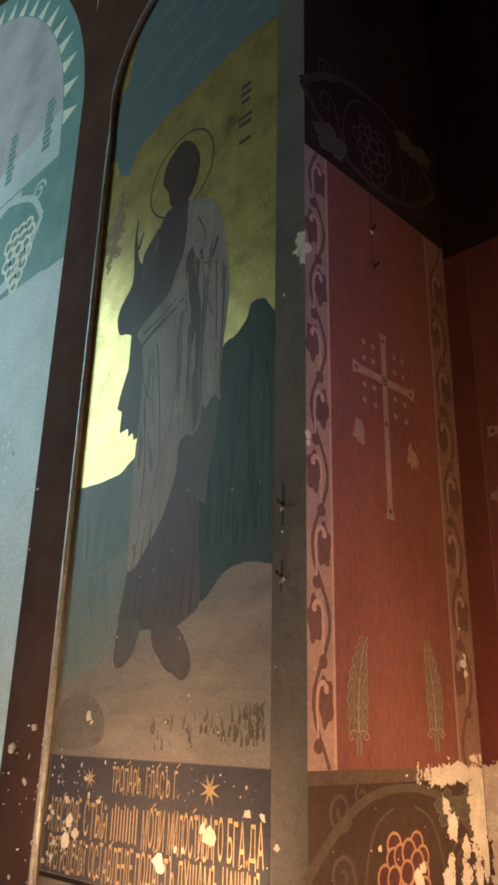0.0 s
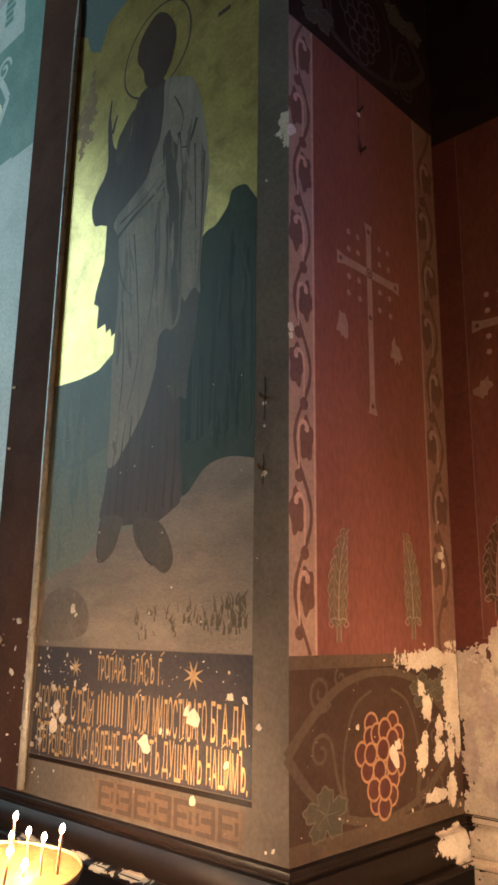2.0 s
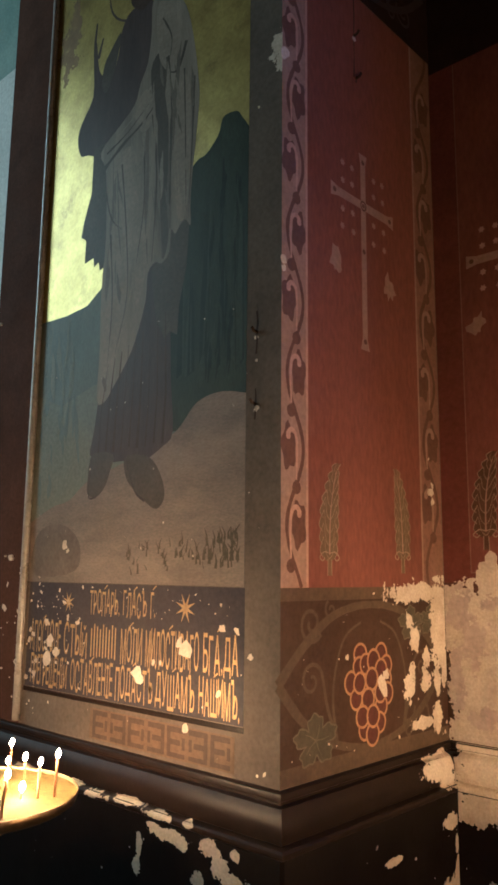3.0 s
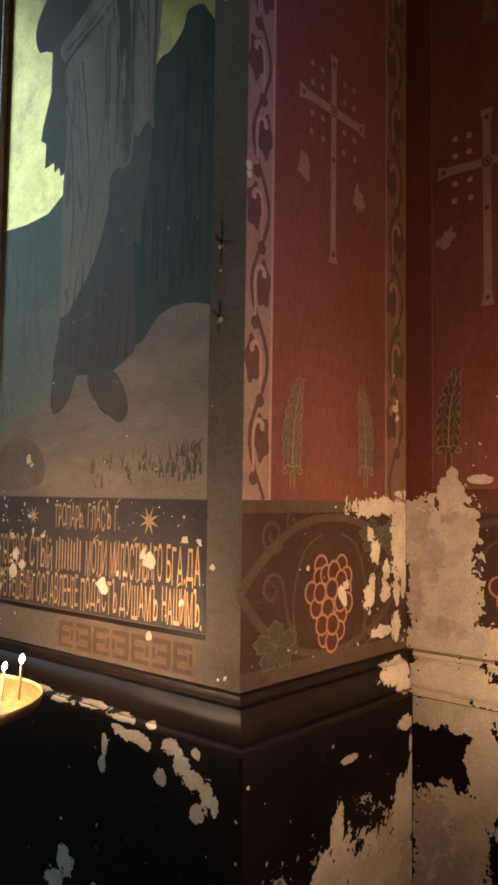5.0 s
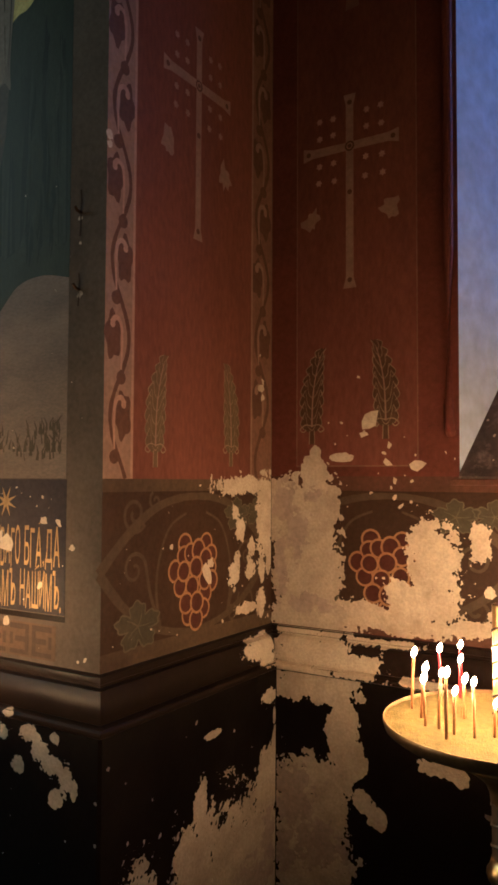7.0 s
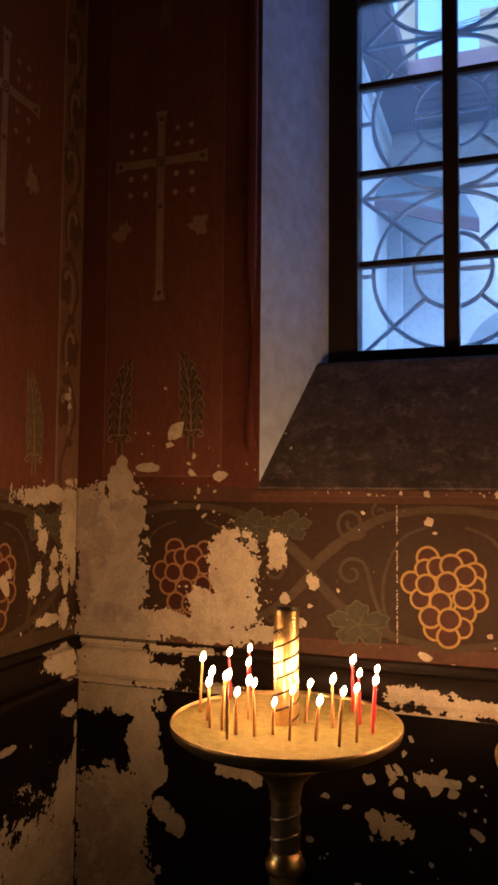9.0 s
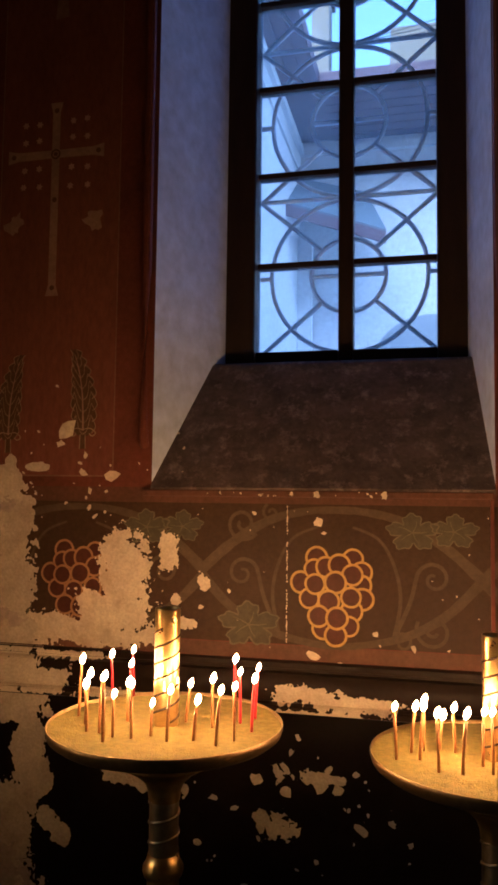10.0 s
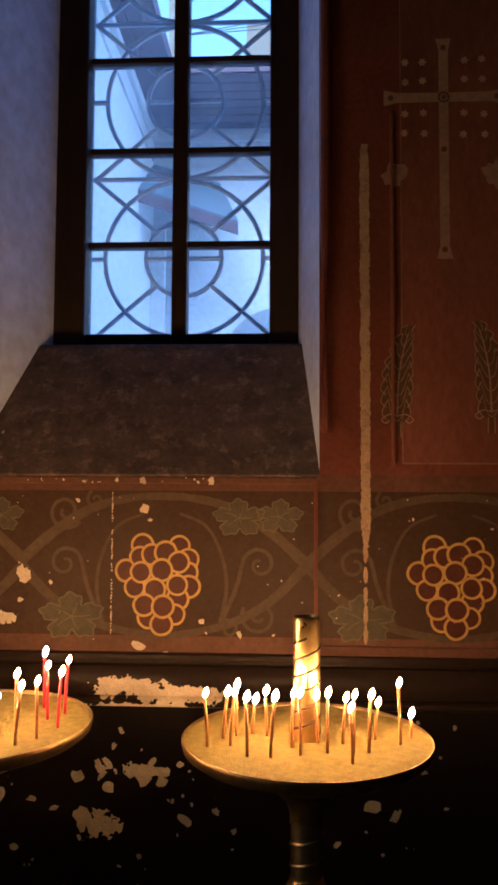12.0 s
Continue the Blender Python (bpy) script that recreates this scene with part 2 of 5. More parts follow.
SPRAY = mat("dull_spray_paint", (0.150, 0.105, 0.052), (0.110, 0.076, 0.039), 0.6, scale=14, dirt=(0.16, 0.06, 0.035))
SPRAY_DARK = mat("dark_spray_paint", (0.100, 0.056, 0.030), (0.076, 0.042, 0.024), 0.6, scale=14, dirt=(0.11, 0.038, 0.024))
SPRAY_LINE = mat("spray_outline_paint", (0.29, 0.215, 0.135), (0.225, 0.16, 0.10), 0.6, scale=14, dirt=(0.16, 0.075, 0.045))
# grape rings of the same frieze, dimmed in colour like its vine
RING_DULL = mat("dimmed_ring_paint", (0.085, 0.056, 0.038), (0.065, 0.043, 0.030), 0.5, scale=20)
HOOK = mat("pink_tan_paint", (0.42, 0.26, 0.175), (0.34, 0.205, 0.14), 0.55, scale=10)
RESIDUE = mat("paint_residue", (0.45, 0.365, 0.315), (0.36, 0.285, 0.25), 0.85, scale=18, dirt=(0.50, 0.41, 0.32), dirt_scale=22, bump=0.5)
CHASE = mat("patched_chase_plaster", (0.42, 0.30, 0.19), (0.30, 0.20, 0.12), 0.9, scale=24, grain=200, bump=0.8, dirt=(0.10, 0.05, 0.03), dirt_amount=0.8, dirt_scale=30)
OUT_WHITE = mat("outer_limewash", (0.74, 0.76, 0.78), (0.66, 0.68, 0.70), 0.9, scale=0.8, grain=20)
OUT_BROWN = mat("outer_eave_boards", (0.150, 0.098, 0.105), (0.110, 0.072, 0.080), 0.7, scale=2, stretch=(6, 1, 6))
OUT_SLATE = mat("outer_roof_sheet", (0.15, 0.19, 0.22), (0.12, 0.155, 0.18), 0.6, scale=2)
OUT_OCHRE = mat("outer_ochre_render", (0.15, 0.130, 0.095), (0.115, 0.100, 0.076), 0.9, scale=1.5, dirt=(0.25, 0.22, 0.19))
OUT_GREY = mat("outer_grey_and_arch_shade", (0.34, 0.37, 0.40), (0.29, 0.32, 0.35), 0.8, scale=2)
# ---- drawing and building kit ----
Y1, XR, Y2, YL, YG = 1.28, -1.064, 1.96, 1.28, 2.297   # pier front, pier side, window wall, west bay wall, window glass


def paint(h):
    """Coats of paint and lost flakes are thin: a sixth of the drawing's layer step."""
    return h * 0.16 if h < 0.0075 else h


def on_pier(u, v, h=0.0):
    return Vector((u, Y1 - paint(h), v))


def on_side(u, v, h=0.0):
    return Vector((XR + paint(h), u, v))


def on_wall(u, v, h=0.0):
    return Vector((u, Y2 - paint(h), v))


def on_west(u, v, h=0.0):
    """The west bay continues the pier's plane; its cartoon is drawn at nine tenths of its size."""
    return Vector((0.034 + (u - 0.034) * 1.109, Y1 - paint(h), 1.503 + (v - 1.503) * 1.109))


STROKES = [0]


def obj(name, bm, material, smooth=False):
    me = bpy.data.meshes.new(name)
    bm.normal_update()
    bm.to_mesh(me)
    bm.free()
    for m in material if isinstance(material, (list, tuple)) else (material,):
        me.materials.append(m)
    if smooth:
        me.shade_smooth()
    return new(name, me)


def part(name, bm, material, parent, label="", smooth=False, kind=""):
    ob = obj(name, bm, material, smooth)
    ob.parent = parent
    return tagged(ob, label=label, kind=kind)


def box(bm, lo, hi, bevel=0.0, mi=0):
    made = bmesh.ops.create_cube(bm, size=1.0)["verts"]
    c, s = (Vector(lo) + Vector(hi)) / 2, Vector(hi) - Vector(lo)
    for v in made:
        v.co = Vector((v.co.x * s.x, v.co.y * s.y, v.co.z * s.z)) + c
    faces = {f for v in made for f in v.link_faces}
    for f in faces:
        f.material_index = mi
    if bevel:
        bmesh.ops.bevel(bm, geom=list({e for v in made for e in v.link_edges}), offset=bevel, segments=2, affect="EDGES", profile=0.6)
    return bm


def solid(*boxes, bevel=0.0):
    bm = bmesh.new()
    for lo, hi in boxes:
        box(bm, lo, hi, bevel)
    return bm


def poly(bm, F, pts, h, edge=0.0012):
    top = [bm.verts.new(F(u, v, h)) for u, v in pts]
    low = [bm.verts.new(F(u, v, h - edge)) for u, v in pts]
    bm.faces.new(top)
    for i in range(len(pts)):
        j = (i + 1) % len(pts)
        bm.faces.new((top[i], low[i], low[j], top[j]))
    return bm


def rect(bm, F, u0, u1, v0, v1, h, edge=0.0012):
    return poly(bm, F, [(u0, v0), (u1, v0), (u1, v1), (u0, v1)], h, edge)


def smooth_line(pts, steps=6, closed=False):
    """A Catmull-Rom line through the points."""
    out, n = [], len(pts)
    at = (lambda i: Vector(pts[i % n])) if closed else (lambda i: Vector(pts[max(0, min(n - 1, i))]))
    for i in range(n if closed else n - 1):
        a, b, c, d = at(i - 1), at(i), at(i + 1), at(i + 2)
        for k in range(steps):
            t = k / steps
            out.append(0.5 * ((2 * b) + (c - a) * t + (2 * a - 5 * b + 4 * c - d) * t * t + (3 * b - a - 3 * c + d) * t ** 3))
    if not closed:
        out.append(at(n - 1))
    return [(p.x, p.y) for p in out]


def ribbon(bm, F, pts, w, h, taper=(1, 1), wobble=0.0, spindle=False):
    """A brush stroke along the points, w wide."""
    rows, n = [], len(pts)
    STROKES[0] += 1
    h += 0.000012 * (STROKES[0] % 23)
    for i, (u, v) in enumerate(pts):
        a, b = pts[max(0, i - 1)], pts[min(n - 1, i + 1)]
        d = Vector((b[0] - a[0], b[1] - a[1]))
        d = d.normalized() if d.length > 1e-9 else Vector((1, 0))
        k = w / 2 * (taper[0] + (taper[1] - taper[0]) * i / max(1, n - 1)) * (1 + wobble * noise.noise((u * 40, v * 40, 1.7)))
        k *= max(0.04, math.sin(math.pi * (i + 0.2) / (n - 0.6))) ** 0.7 if spindle else 1
        rows.append((bm.verts.new(F(u + d.y * k, v - d.x * k, h)), bm.verts.new(F(u - d.y * k, v + d.x * k, h))))
    for (a, b), (c, d) in zip(rows, rows[1:]):
        bm.faces.new((a, c, d, b))
    return bm


def disc(bm, F, u, v, r, h, n=16, squash=1.0):
    return poly(bm, F, [(u + r * squash * math.cos(2 * math.pi * i / n), v + r * math.sin(2 * math.pi * i / n)) for i in range(n)], h, 0.0006)


def ring(bm, F, u, v, r0, r1, h, n=20):
    inner, outer = [], []
    for i in range(n):
        c, s = math.cos(2 * math.pi * i / n), math.sin(2 * math.pi * i / n)
        k = 1 + 0.05 * noise.noise((u * 50 + c, v * 50 + s, 0.3))
        inner.append(bm.verts.new(F(u + r0 * k * c, v + r0 * k * s, h)))
        outer.append(bm.verts.new(F(u + r1 * k * c, v + r1 * k * s, h)))
    for i in range(n):
        j = (i + 1) % n
        bm.faces.new((inner[i], outer[i], outer[j], inner[j]))
    return bm


def star(bm, F, u, v, r, h, points=6, inner=0.5, turn=0.0):
    pts = []
    for i in range(points * 2):
        a, k = math.pi * i / points + turn, r if i % 2 == 0 else r * inner
        pts.append((u + k * math.cos(a), v + k * math.sin(a)))
    return poly(bm, F, pts, h, 0.0006)


def spiral(u, v, r, turns=1.4, start=0.0, hand=1, n=26, inner=0.18):
    """A curl that winds from the rim to its eye."""
    return [(u + r * (1 - (1 - inner) * i / (n - 1)) * math.cos(start + hand * turns * 2 * math.pi * i / (n - 1)),
             v + r * (1 - (1 - inner) * i / (n - 1)) * math.sin(start + hand * turns * 2 * math.pi * i / (n - 1))) for i in range(n)]


def turned(bm, profile, n=32, centre=(0, 0), cap=True):
    """A body of revolution: profile of (radius, z)."""
    rings = [[bm.verts.new((centre[0] + r * math.cos(2 * math.pi * i / n), centre[1] + r * math.sin(2 * math.pi * i / n), z)) for i in range(n)] for r, z in profile]
    for a, b in zip(rings, rings[1:]):
        for i in range(n):
            j = (i + 1) % n
            bm.faces.new((a[i], a[j], b[j], b[i]))
    if cap:
        bm.faces.new(list(reversed(rings[0])))
        bm.faces.new(rings[-1])
    return bm


def tube(bm, path, r, n=6, closed=False):
    path = [Vector(p) for p in path]
    rings = []
    for i, p in enumerate(path):
        if closed:
            d = path[(i + 1) % len(path)] - path[i - 1]
        else:
            d = path[min(len(path) - 1, i + 1)] - path[max(0, i - 1)]
        q = d.to_track_quat("Z", "Y")
        rings.append([bm.verts.new(p + q @ Vector((r * math.cos(2 * math.pi * k / n), r * math.sin(2 * math.pi * k / n), 0))) for k in range(n)])
    pairs = list(zip(rings, rings[1:])) + ([(rings[-1], rings[0])] if closed else [])
    for a, b in pairs:
        for k in range(n):
            j = (k + 1) % n
            bm.faces.new((a[k], a[j], b[j], b[k]))
    if not closed:
        bm.faces.new(list(reversed(rings[0])))
        bm.faces.new(rings[-1])
    return bm


def peeled(F, u0, u1, v0, v1, blobs, h=0.005, cell=0.005, rough=0.55, freq=16.0, seed=0.0, depth=0.003, fine=0.35):
    """Bare plaster where the paint has come off: ragged areas round soft centres (u, v, ru, rv and, for squarer ones, an exponent), with lifted edges."""
    nu, nv = max(2, int((u1 - u0) / cell)), max(2, int((v1 - v0) / cell))
    val = np.full((nu + 1, nv + 1), -3.0)
    us, vs = np.linspace(u0, u1, nu + 1), np.linspace(v0, v1, nv + 1)
    for cu, cv, ru, rv, *square in blobs:
        e = square[0] if square else 2
        d = 1 - (np.abs((us[:, None] - cu) / ru) ** e + np.abs((vs[None, :] - cv) / rv) ** e) ** (1 / e)
        val = np.maximum(val, d)
    for i in range(nu + 1):
        for j in range(nv + 1):
            if -1.0 < val[i, j] < 0.9:
                p = Vector((us[i] * freq, vs[j] * freq, seed))
                val[i, j] += rough * noise.noise(p) + rough * 0.7 * noise.noise(p * 2.3) + fine * noise.noise(p * 5.7)
    bm, made = bmesh.new(), {}

    def vert(key, u, v):
        if key not in made:
            made[key] = bm.verts.new(F(u, v, h))
        return made[key]

    for i in range(nu):
        for j in range(nv):
            corners = [(i, j), (i + 1, j), (i + 1, j + 1), (i, j + 1)]
            s = [val[c] for c in corners]
            if max(s) <= 0:
                continue
            loop, cuts = [], []
            for k in range(4):
                a, b = corners[k], corners[(k + 1) % 4]
                if s[k] > 0:
                    loop.append(vert(a, us[a[0]], vs[a[1]]))
                if (s[k] > 0) != (s[(k + 1) % 4] > 0):
                    f = s[k] / (s[k] - s[(k + 1) % 4])
                    w = vert((min(a, b), max(a, b)), us[a[0]] + f * (us[b[0]] - us[a[0]]), vs[a[1]] + f * (vs[b[1]] - vs[a[1]]))
                    loop.append(w)
                    cuts.append(w)
            if len(loop) > 2 and len(set(loop)) == len(loop):
                try:
                    bm.faces.new(loop)
                except ValueError:
                    pass
    back = F(0, 0, 0) - F(0, 0, depth)
    for e in [e for e in bm.edges if e.is_boundary]:
        a, b = e.verts
        bm.faces.new((b, a, bm.verts.new(a.co + back), bm.verts.new(b.co + back)))
    return bm


def chips(F, spots, h=0.005, seed=1, depth=0.002):
    """Small chips where paint has flaked: ragged little polygons at (u, v, size)."""
    rng, bm = random.Random(seed), bmesh.new()
    for count, (u, v, r) in enumerate(spots):
        n, lean = rng.randint(7, 11), rng.uniform(0.5, 1.0)
        a0 = rng.uniform(0, 6.28)
        pts = []
        for i in range(n):
            a = 2 * math.pi * i / n
            k = r * rng.uniform(0.55, 1.15)
            x, y = k * math.cos(a), k * lean * math.sin(a)
            pts.append((u + x * math.cos(a0) - y * math.sin(a0), v + x * math.sin(a0) + y * math.cos(a0)))
        poly(bm, F, pts, h + 0.00004 * (count % 29), depth)
    return bm


def scatter(n, u0, u1, v0, v1, r0, r1, seed):
    rng = random.Random(seed)
    return [(rng.uniform(u0, u1), rng.uniform(v0, v1), r0 + (r1 - r0) * rng.random() ** 3) for _ in range(n)]
# ---- the structure ----
TOP = 6.5
floor = tagged(obj("floor", solid(((-6.2, -5.2, -0.2), (2.8, 2.9, 0))), GREY_FLOOR), "worn grey stone church floor in shade", "floor", kind="structure")
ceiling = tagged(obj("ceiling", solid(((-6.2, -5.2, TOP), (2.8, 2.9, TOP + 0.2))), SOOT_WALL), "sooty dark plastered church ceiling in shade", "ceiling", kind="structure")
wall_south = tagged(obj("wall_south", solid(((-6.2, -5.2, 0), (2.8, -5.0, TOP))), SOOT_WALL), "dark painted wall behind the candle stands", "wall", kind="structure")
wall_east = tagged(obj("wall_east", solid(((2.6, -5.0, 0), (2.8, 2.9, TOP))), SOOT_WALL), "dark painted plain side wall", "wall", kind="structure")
WY0, WY1, WZ0, WZ1 = -2.2, -0.4, 2.2, 5.4
wall_west = tagged(obj("wall_west", solid(((-6.2, -5.0, 0), (-6.0, WY0, TOP)), ((-6.2, WY1, 0), (-6.0, 2.9, TOP)), ((-6.2, WY0, 0), (-6.0, WY1, WZ0)), ((-6.2, WY0, WZ1), (-6.0, WY1, TOP))), SOOT_WALL),
                   "dark painted nave wall with a tall window opening", "wall", kind="structure")
wall_bay = tagged(obj("wall_bay", solid(((-6.0, YL, 0), (-2.0501, 2.9, TOP))), PALE), "bay wall with grape frieze, window glare in its pale colour", "wall", kind="structure")
wall_pier = tagged(obj("wall_pier", solid(((-2.05, Y1, 0), (XR, 2.9, TOP))), PIER_GREY), "painted pier with a saint mural and red side", "wall", kind="structure")
tagged(obj("window_2", solid(((-6.18, WY0, WZ0), (-6.12, WY1, WZ1))), REVEAL), "pale curtained nave window", "window", kind="structure")
# window wall: four blocks round the splayed niche
NL, NR, NB, NT = -0.535, 0.288, 1.430, 3.45
wall_north = tagged(obj("wall_north", solid(((XR, Y2, 0), (NL, 2.75, TOP)), ((NR, Y2, 0), (2.6, 2.75, TOP)), ((NL, Y2, 0), (NR, 2.75, NB)), ((NL, Y2, NT), (NR, 2.75, TOP))), RED_BROWN),
                    "dark red painted church wall with peeling plaster", "wall", kind="structure")


def wedge(lo, hi):
    """A solid between two corresponding polygons."""
    bm = bmesh.new()
    a, b = [bm.verts.new(p) for p in lo], [bm.verts.new(p) for p in hi]
    bm.faces.new(list(reversed(a)))
    bm.faces.new(b)
    for i in range(len(a)):
        j = (i + 1) % len(a)
        bm.faces.new((a[i], a[j], b[j], b[i]))
    bmesh.ops.recalc_face_normals(bm, faces=bm.faces[:])
    return bm


GL, GR, GB = -0.407, 0.236, 1.81   # niche at the window frame
yf = Y2 + 0.002
reveal_left = wedge([(NL, yf, NB), (GL, YG, NB), (NL, YG, NB)], [(NL, yf, NT), (GL, YG, NT), (NL, YG, NT)])
reveal_right = wedge([(NR, yf, NB), (NR, YG, NB), (GR, YG, NB)], [(NR, yf, NT), (NR, YG, NT), (GR, YG, NT)])
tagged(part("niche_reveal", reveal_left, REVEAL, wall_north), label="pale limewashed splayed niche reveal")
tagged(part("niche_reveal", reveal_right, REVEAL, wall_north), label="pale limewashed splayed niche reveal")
# steep sill from the wall face up to a narrow ledge before the frame
SY, SZ = 2.195, 1.790
SILL_CUT = [(Y2 - 0.006, NB), (YG + 0.02, NB), (YG + 0.02, SZ), (SY + 0.006, SZ), (SY - 0.004, SZ - 0.008), (Y2 - 0.006, NB + 0.010)]
bm = wedge([(NL, y, z) for y, z in SILL_CUT], [(NR, y, z) for y, z in SILL_CUT])
window_sill = tagged(obj("window_sill", bm, SILL), "steep sooty dark stone sill below the window", "window sill", kind="structure")


def strip_mould(F, u0, u1, profile, material, name, parent, label):
    """A moulding along a wall: profile of (height above floor, projection)."""
    bm = bmesh.new()
    n = 40
    rows = [[bm.verts.new(F(u0 + (u1 - u0) * i / n, z, h + 0.0012 * noise.noise((i * 0.9, z * 9, 2.0)))) for z, h in profile] for i in range(n + 1)]
    for a, b in zip(rows, rows[1:]):
        for k in range(len(profile) - 1):
            bm.faces.new((a[k], b[k], b[k + 1], a[k + 1]))
    bmesh.ops.recalc_face_normals(bm, faces=bm.faces[:])
    ob = part(name, bm, material, parent, label, True)
    ob.data.set_sharp_from_angle(angle=radians(32))
    return ob


PLINTH = 0.04
TORUS = [(0.946 + 0.062 * k / 10, 0.024 + 0.0125 * math.sin(math.pi * (0.18 + 0.74 * k / 10)) - 0.006 * k / 10) for k in range(11)]
PROFILE = [(0.923, 0.0), (0.9235, 0.041), (0.926, 0.0455), (0.931, 0.047), (0.936, 0.0462), (0.940, 0.042), (0.9415, 0.034), (0.9435, 0.0262)] + TORUS + [(1.0095, 0.0165), (1.0105, 0.0085), (1.0165, 0.0080), (1.0175, 0.0125), (1.0185, 0.0138), (1.0300, 0.0138), (1.0325, 0.0125), (1.035, 0.0)]
bm = bmesh.new()
rows = []
for i in range(61):
    row = []
    for z, h in PROFILE:
        hh = h + 0.0012 * noise.noise((i * 0.9, z * 9, 2.0)) * (1 if h else 0)
        t = i / 30
        row.append(bm.verts.new((-2.30 + (XR + hh + 2.30) * t, Y1 - hh, z) if t <= 1 else (XR + hh, Y1 - hh + (Y2 - Y1 + hh) * (t - 1), z)))
    rows.append(row)
for p, q in zip(rows, rows[1:]):
    for k in range(len(PROFILE) - 1):
        bm.faces.new((p[k], q[k], q[k + 1], p[k + 1]))
bmesh.ops.recalc_face_normals(bm, faces=bm.faces[:])
part("base_moulding", bm, MOULD, wall_pier, "dark painted cove moulding, chipped along its lower edge", True).data.set_sharp_from_angle(angle=radians(32))
strip_mould(on_wall, XR, 2.6, PROFILE, MOULD, "base_moulding", wall_north, "dark painted cove moulding, mostly flaked")
FOOT = [(-2.30, Y1 - PLINTH), (XR + PLINTH - 0.006, Y1 - PLINTH), (XR + PLINTH, Y1 - PLINTH + 0.006), (XR + PLINTH, Y2 - PLINTH - 0.0001), (XR - 0.01, Y2 - PLINTH - 0.0001), (XR - 0.01, Y1 + 0.01), (-2.30, Y1 + 0.01)]
plinth_pier = wedge([(x, y, 0.0) for x, y in FOOT], [(x, y, 0.925) for x, y in FOOT])
part("plinth", plinth_pier, BLACK, wall_pier, "glossy black painted plinth with peeling patches")
part("plinth", solid(((XR - 0.01, Y2 - PLINTH, 0), (2.6, Y2 + 0.01, 0.925)), bevel=0.004), BLACK, wall_north, "glossy black painted plinth with peeling patches")

# ---- the window ----
window_1 = tagged(new("window_1"), "dark framed church window with iron lattice outside", "window", kind="structure")
window_1.location = (0, YG, GB)
bpy.context.view_layer.update()


def wpart(name, bm, material, label=""):
    ob = part(name, bm, material, window_1, label)
    ob.matrix_parent_inverse = window_1.matrix_world.inverted()
    return ob


COLS = [(-0.342, -0.106), (-0.064, 0.165)]
ROWS_Z = [1.832, 2.086, 2.354, 2.617, 2.880, 3.143, 3.40]
y0, y1 = YG - 0.03, YG + 0.03
wpart("stile", solid(((GL - 0.03, y0 - 0.02, GB - 0.02), (COLS[0][0], y1, NT)), bevel=0.006), WOOD_DARK)
wpart("stile", solid(((COLS[1][1], y0 - 0.02, GB - 0.02), (GR + 0.06, y1, NT)), bevel=0.006), WOOD_DARK)
wpart("mullion", solid(((COLS[0][1], y0, GB - 0.02), (COLS[1][0], y1, NT)), bevel=0.006), WOOD_DARK)
for c0, c1 in COLS:
    wpart("bottom_rail", solid(((c0, y0, GB - 0.02), (c1, y1, ROWS_Z[0])), bevel=0.004), WOOD_DARK)
    for z in ROWS_Z[1:]:
        wpart("glazing_bar", solid(((c0, y0 + 0.012, z - 0.008), (c1, y1 - 0.012, z + 0.008)), bevel=0.003), WOOD_DARK)
    for za, zb in zip(ROWS_Z, ROWS_Z[1:]):
        pane = wpart("pane", solid(((c0 - 0.002, YG - 0.002, za), (c1 + 0.002, YG + 0.002, zb))), GLASS)
        pane.visible_shadow = False
# iron lattice of circles and diagonals
LX, LY = -0.093, 2.42


def bar(a, b, r=0.0072):
    return tube(bmesh.new(), [(a[0], LY, a[1]), (b[0], LY, b[1])], r)


def hoop(x, z, r, t=0.0072):
    return tube(bmesh.new(), [(x + r * math.cos(2 * math.pi * i / 40), LY, z + r * math.sin(2 * math.pi * i / 40)) for i in range(40)], t, closed=True)


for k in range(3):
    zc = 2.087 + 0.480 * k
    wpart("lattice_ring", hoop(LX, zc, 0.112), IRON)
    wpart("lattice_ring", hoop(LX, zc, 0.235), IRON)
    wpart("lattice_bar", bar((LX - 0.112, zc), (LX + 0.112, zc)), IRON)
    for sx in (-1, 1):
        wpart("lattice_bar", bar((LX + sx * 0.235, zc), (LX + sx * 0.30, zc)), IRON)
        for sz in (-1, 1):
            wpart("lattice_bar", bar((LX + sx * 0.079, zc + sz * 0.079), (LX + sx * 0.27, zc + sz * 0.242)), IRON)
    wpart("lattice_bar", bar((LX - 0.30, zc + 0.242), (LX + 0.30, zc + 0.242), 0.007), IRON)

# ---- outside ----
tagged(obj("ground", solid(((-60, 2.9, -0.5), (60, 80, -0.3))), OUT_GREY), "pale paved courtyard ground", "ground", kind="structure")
annex = tagged(new("courtyard_building"), "white courtyard building with brown boarded eaves", "building")
annex.location = (0, 8, -0.3)
bpy.context.view_layer.update()


def apart_of(name, bm, material, label=""):
    ob = part(name, bm, material, annex, label)
    ob.matrix_parent_inverse = annex.matrix_world.inverted()
    return ob


apart_of("wall", solid(((-1.19, 8.0, -0.3), (6.0, 8.4, 5.19))), OUT_WHITE)
apart_of("wall", solid(((-1.7, 3.6, -0.3), (-1.1901, 8.4, 5.19))), OUT_WHITE, "white side wing of the courtyard building")
apart_of("eave", solid(((-0.84, 6.93, 5.19), (6.0, 8.5, 5.33))), OUT_BROWN, "brown boarded eave")
apart_of("eave", solid(((-1.75, 3.4, 5.19), (-0.8401, 8.5, 5.33))), OUT_BROWN, "brown boarded eave of the side wing")
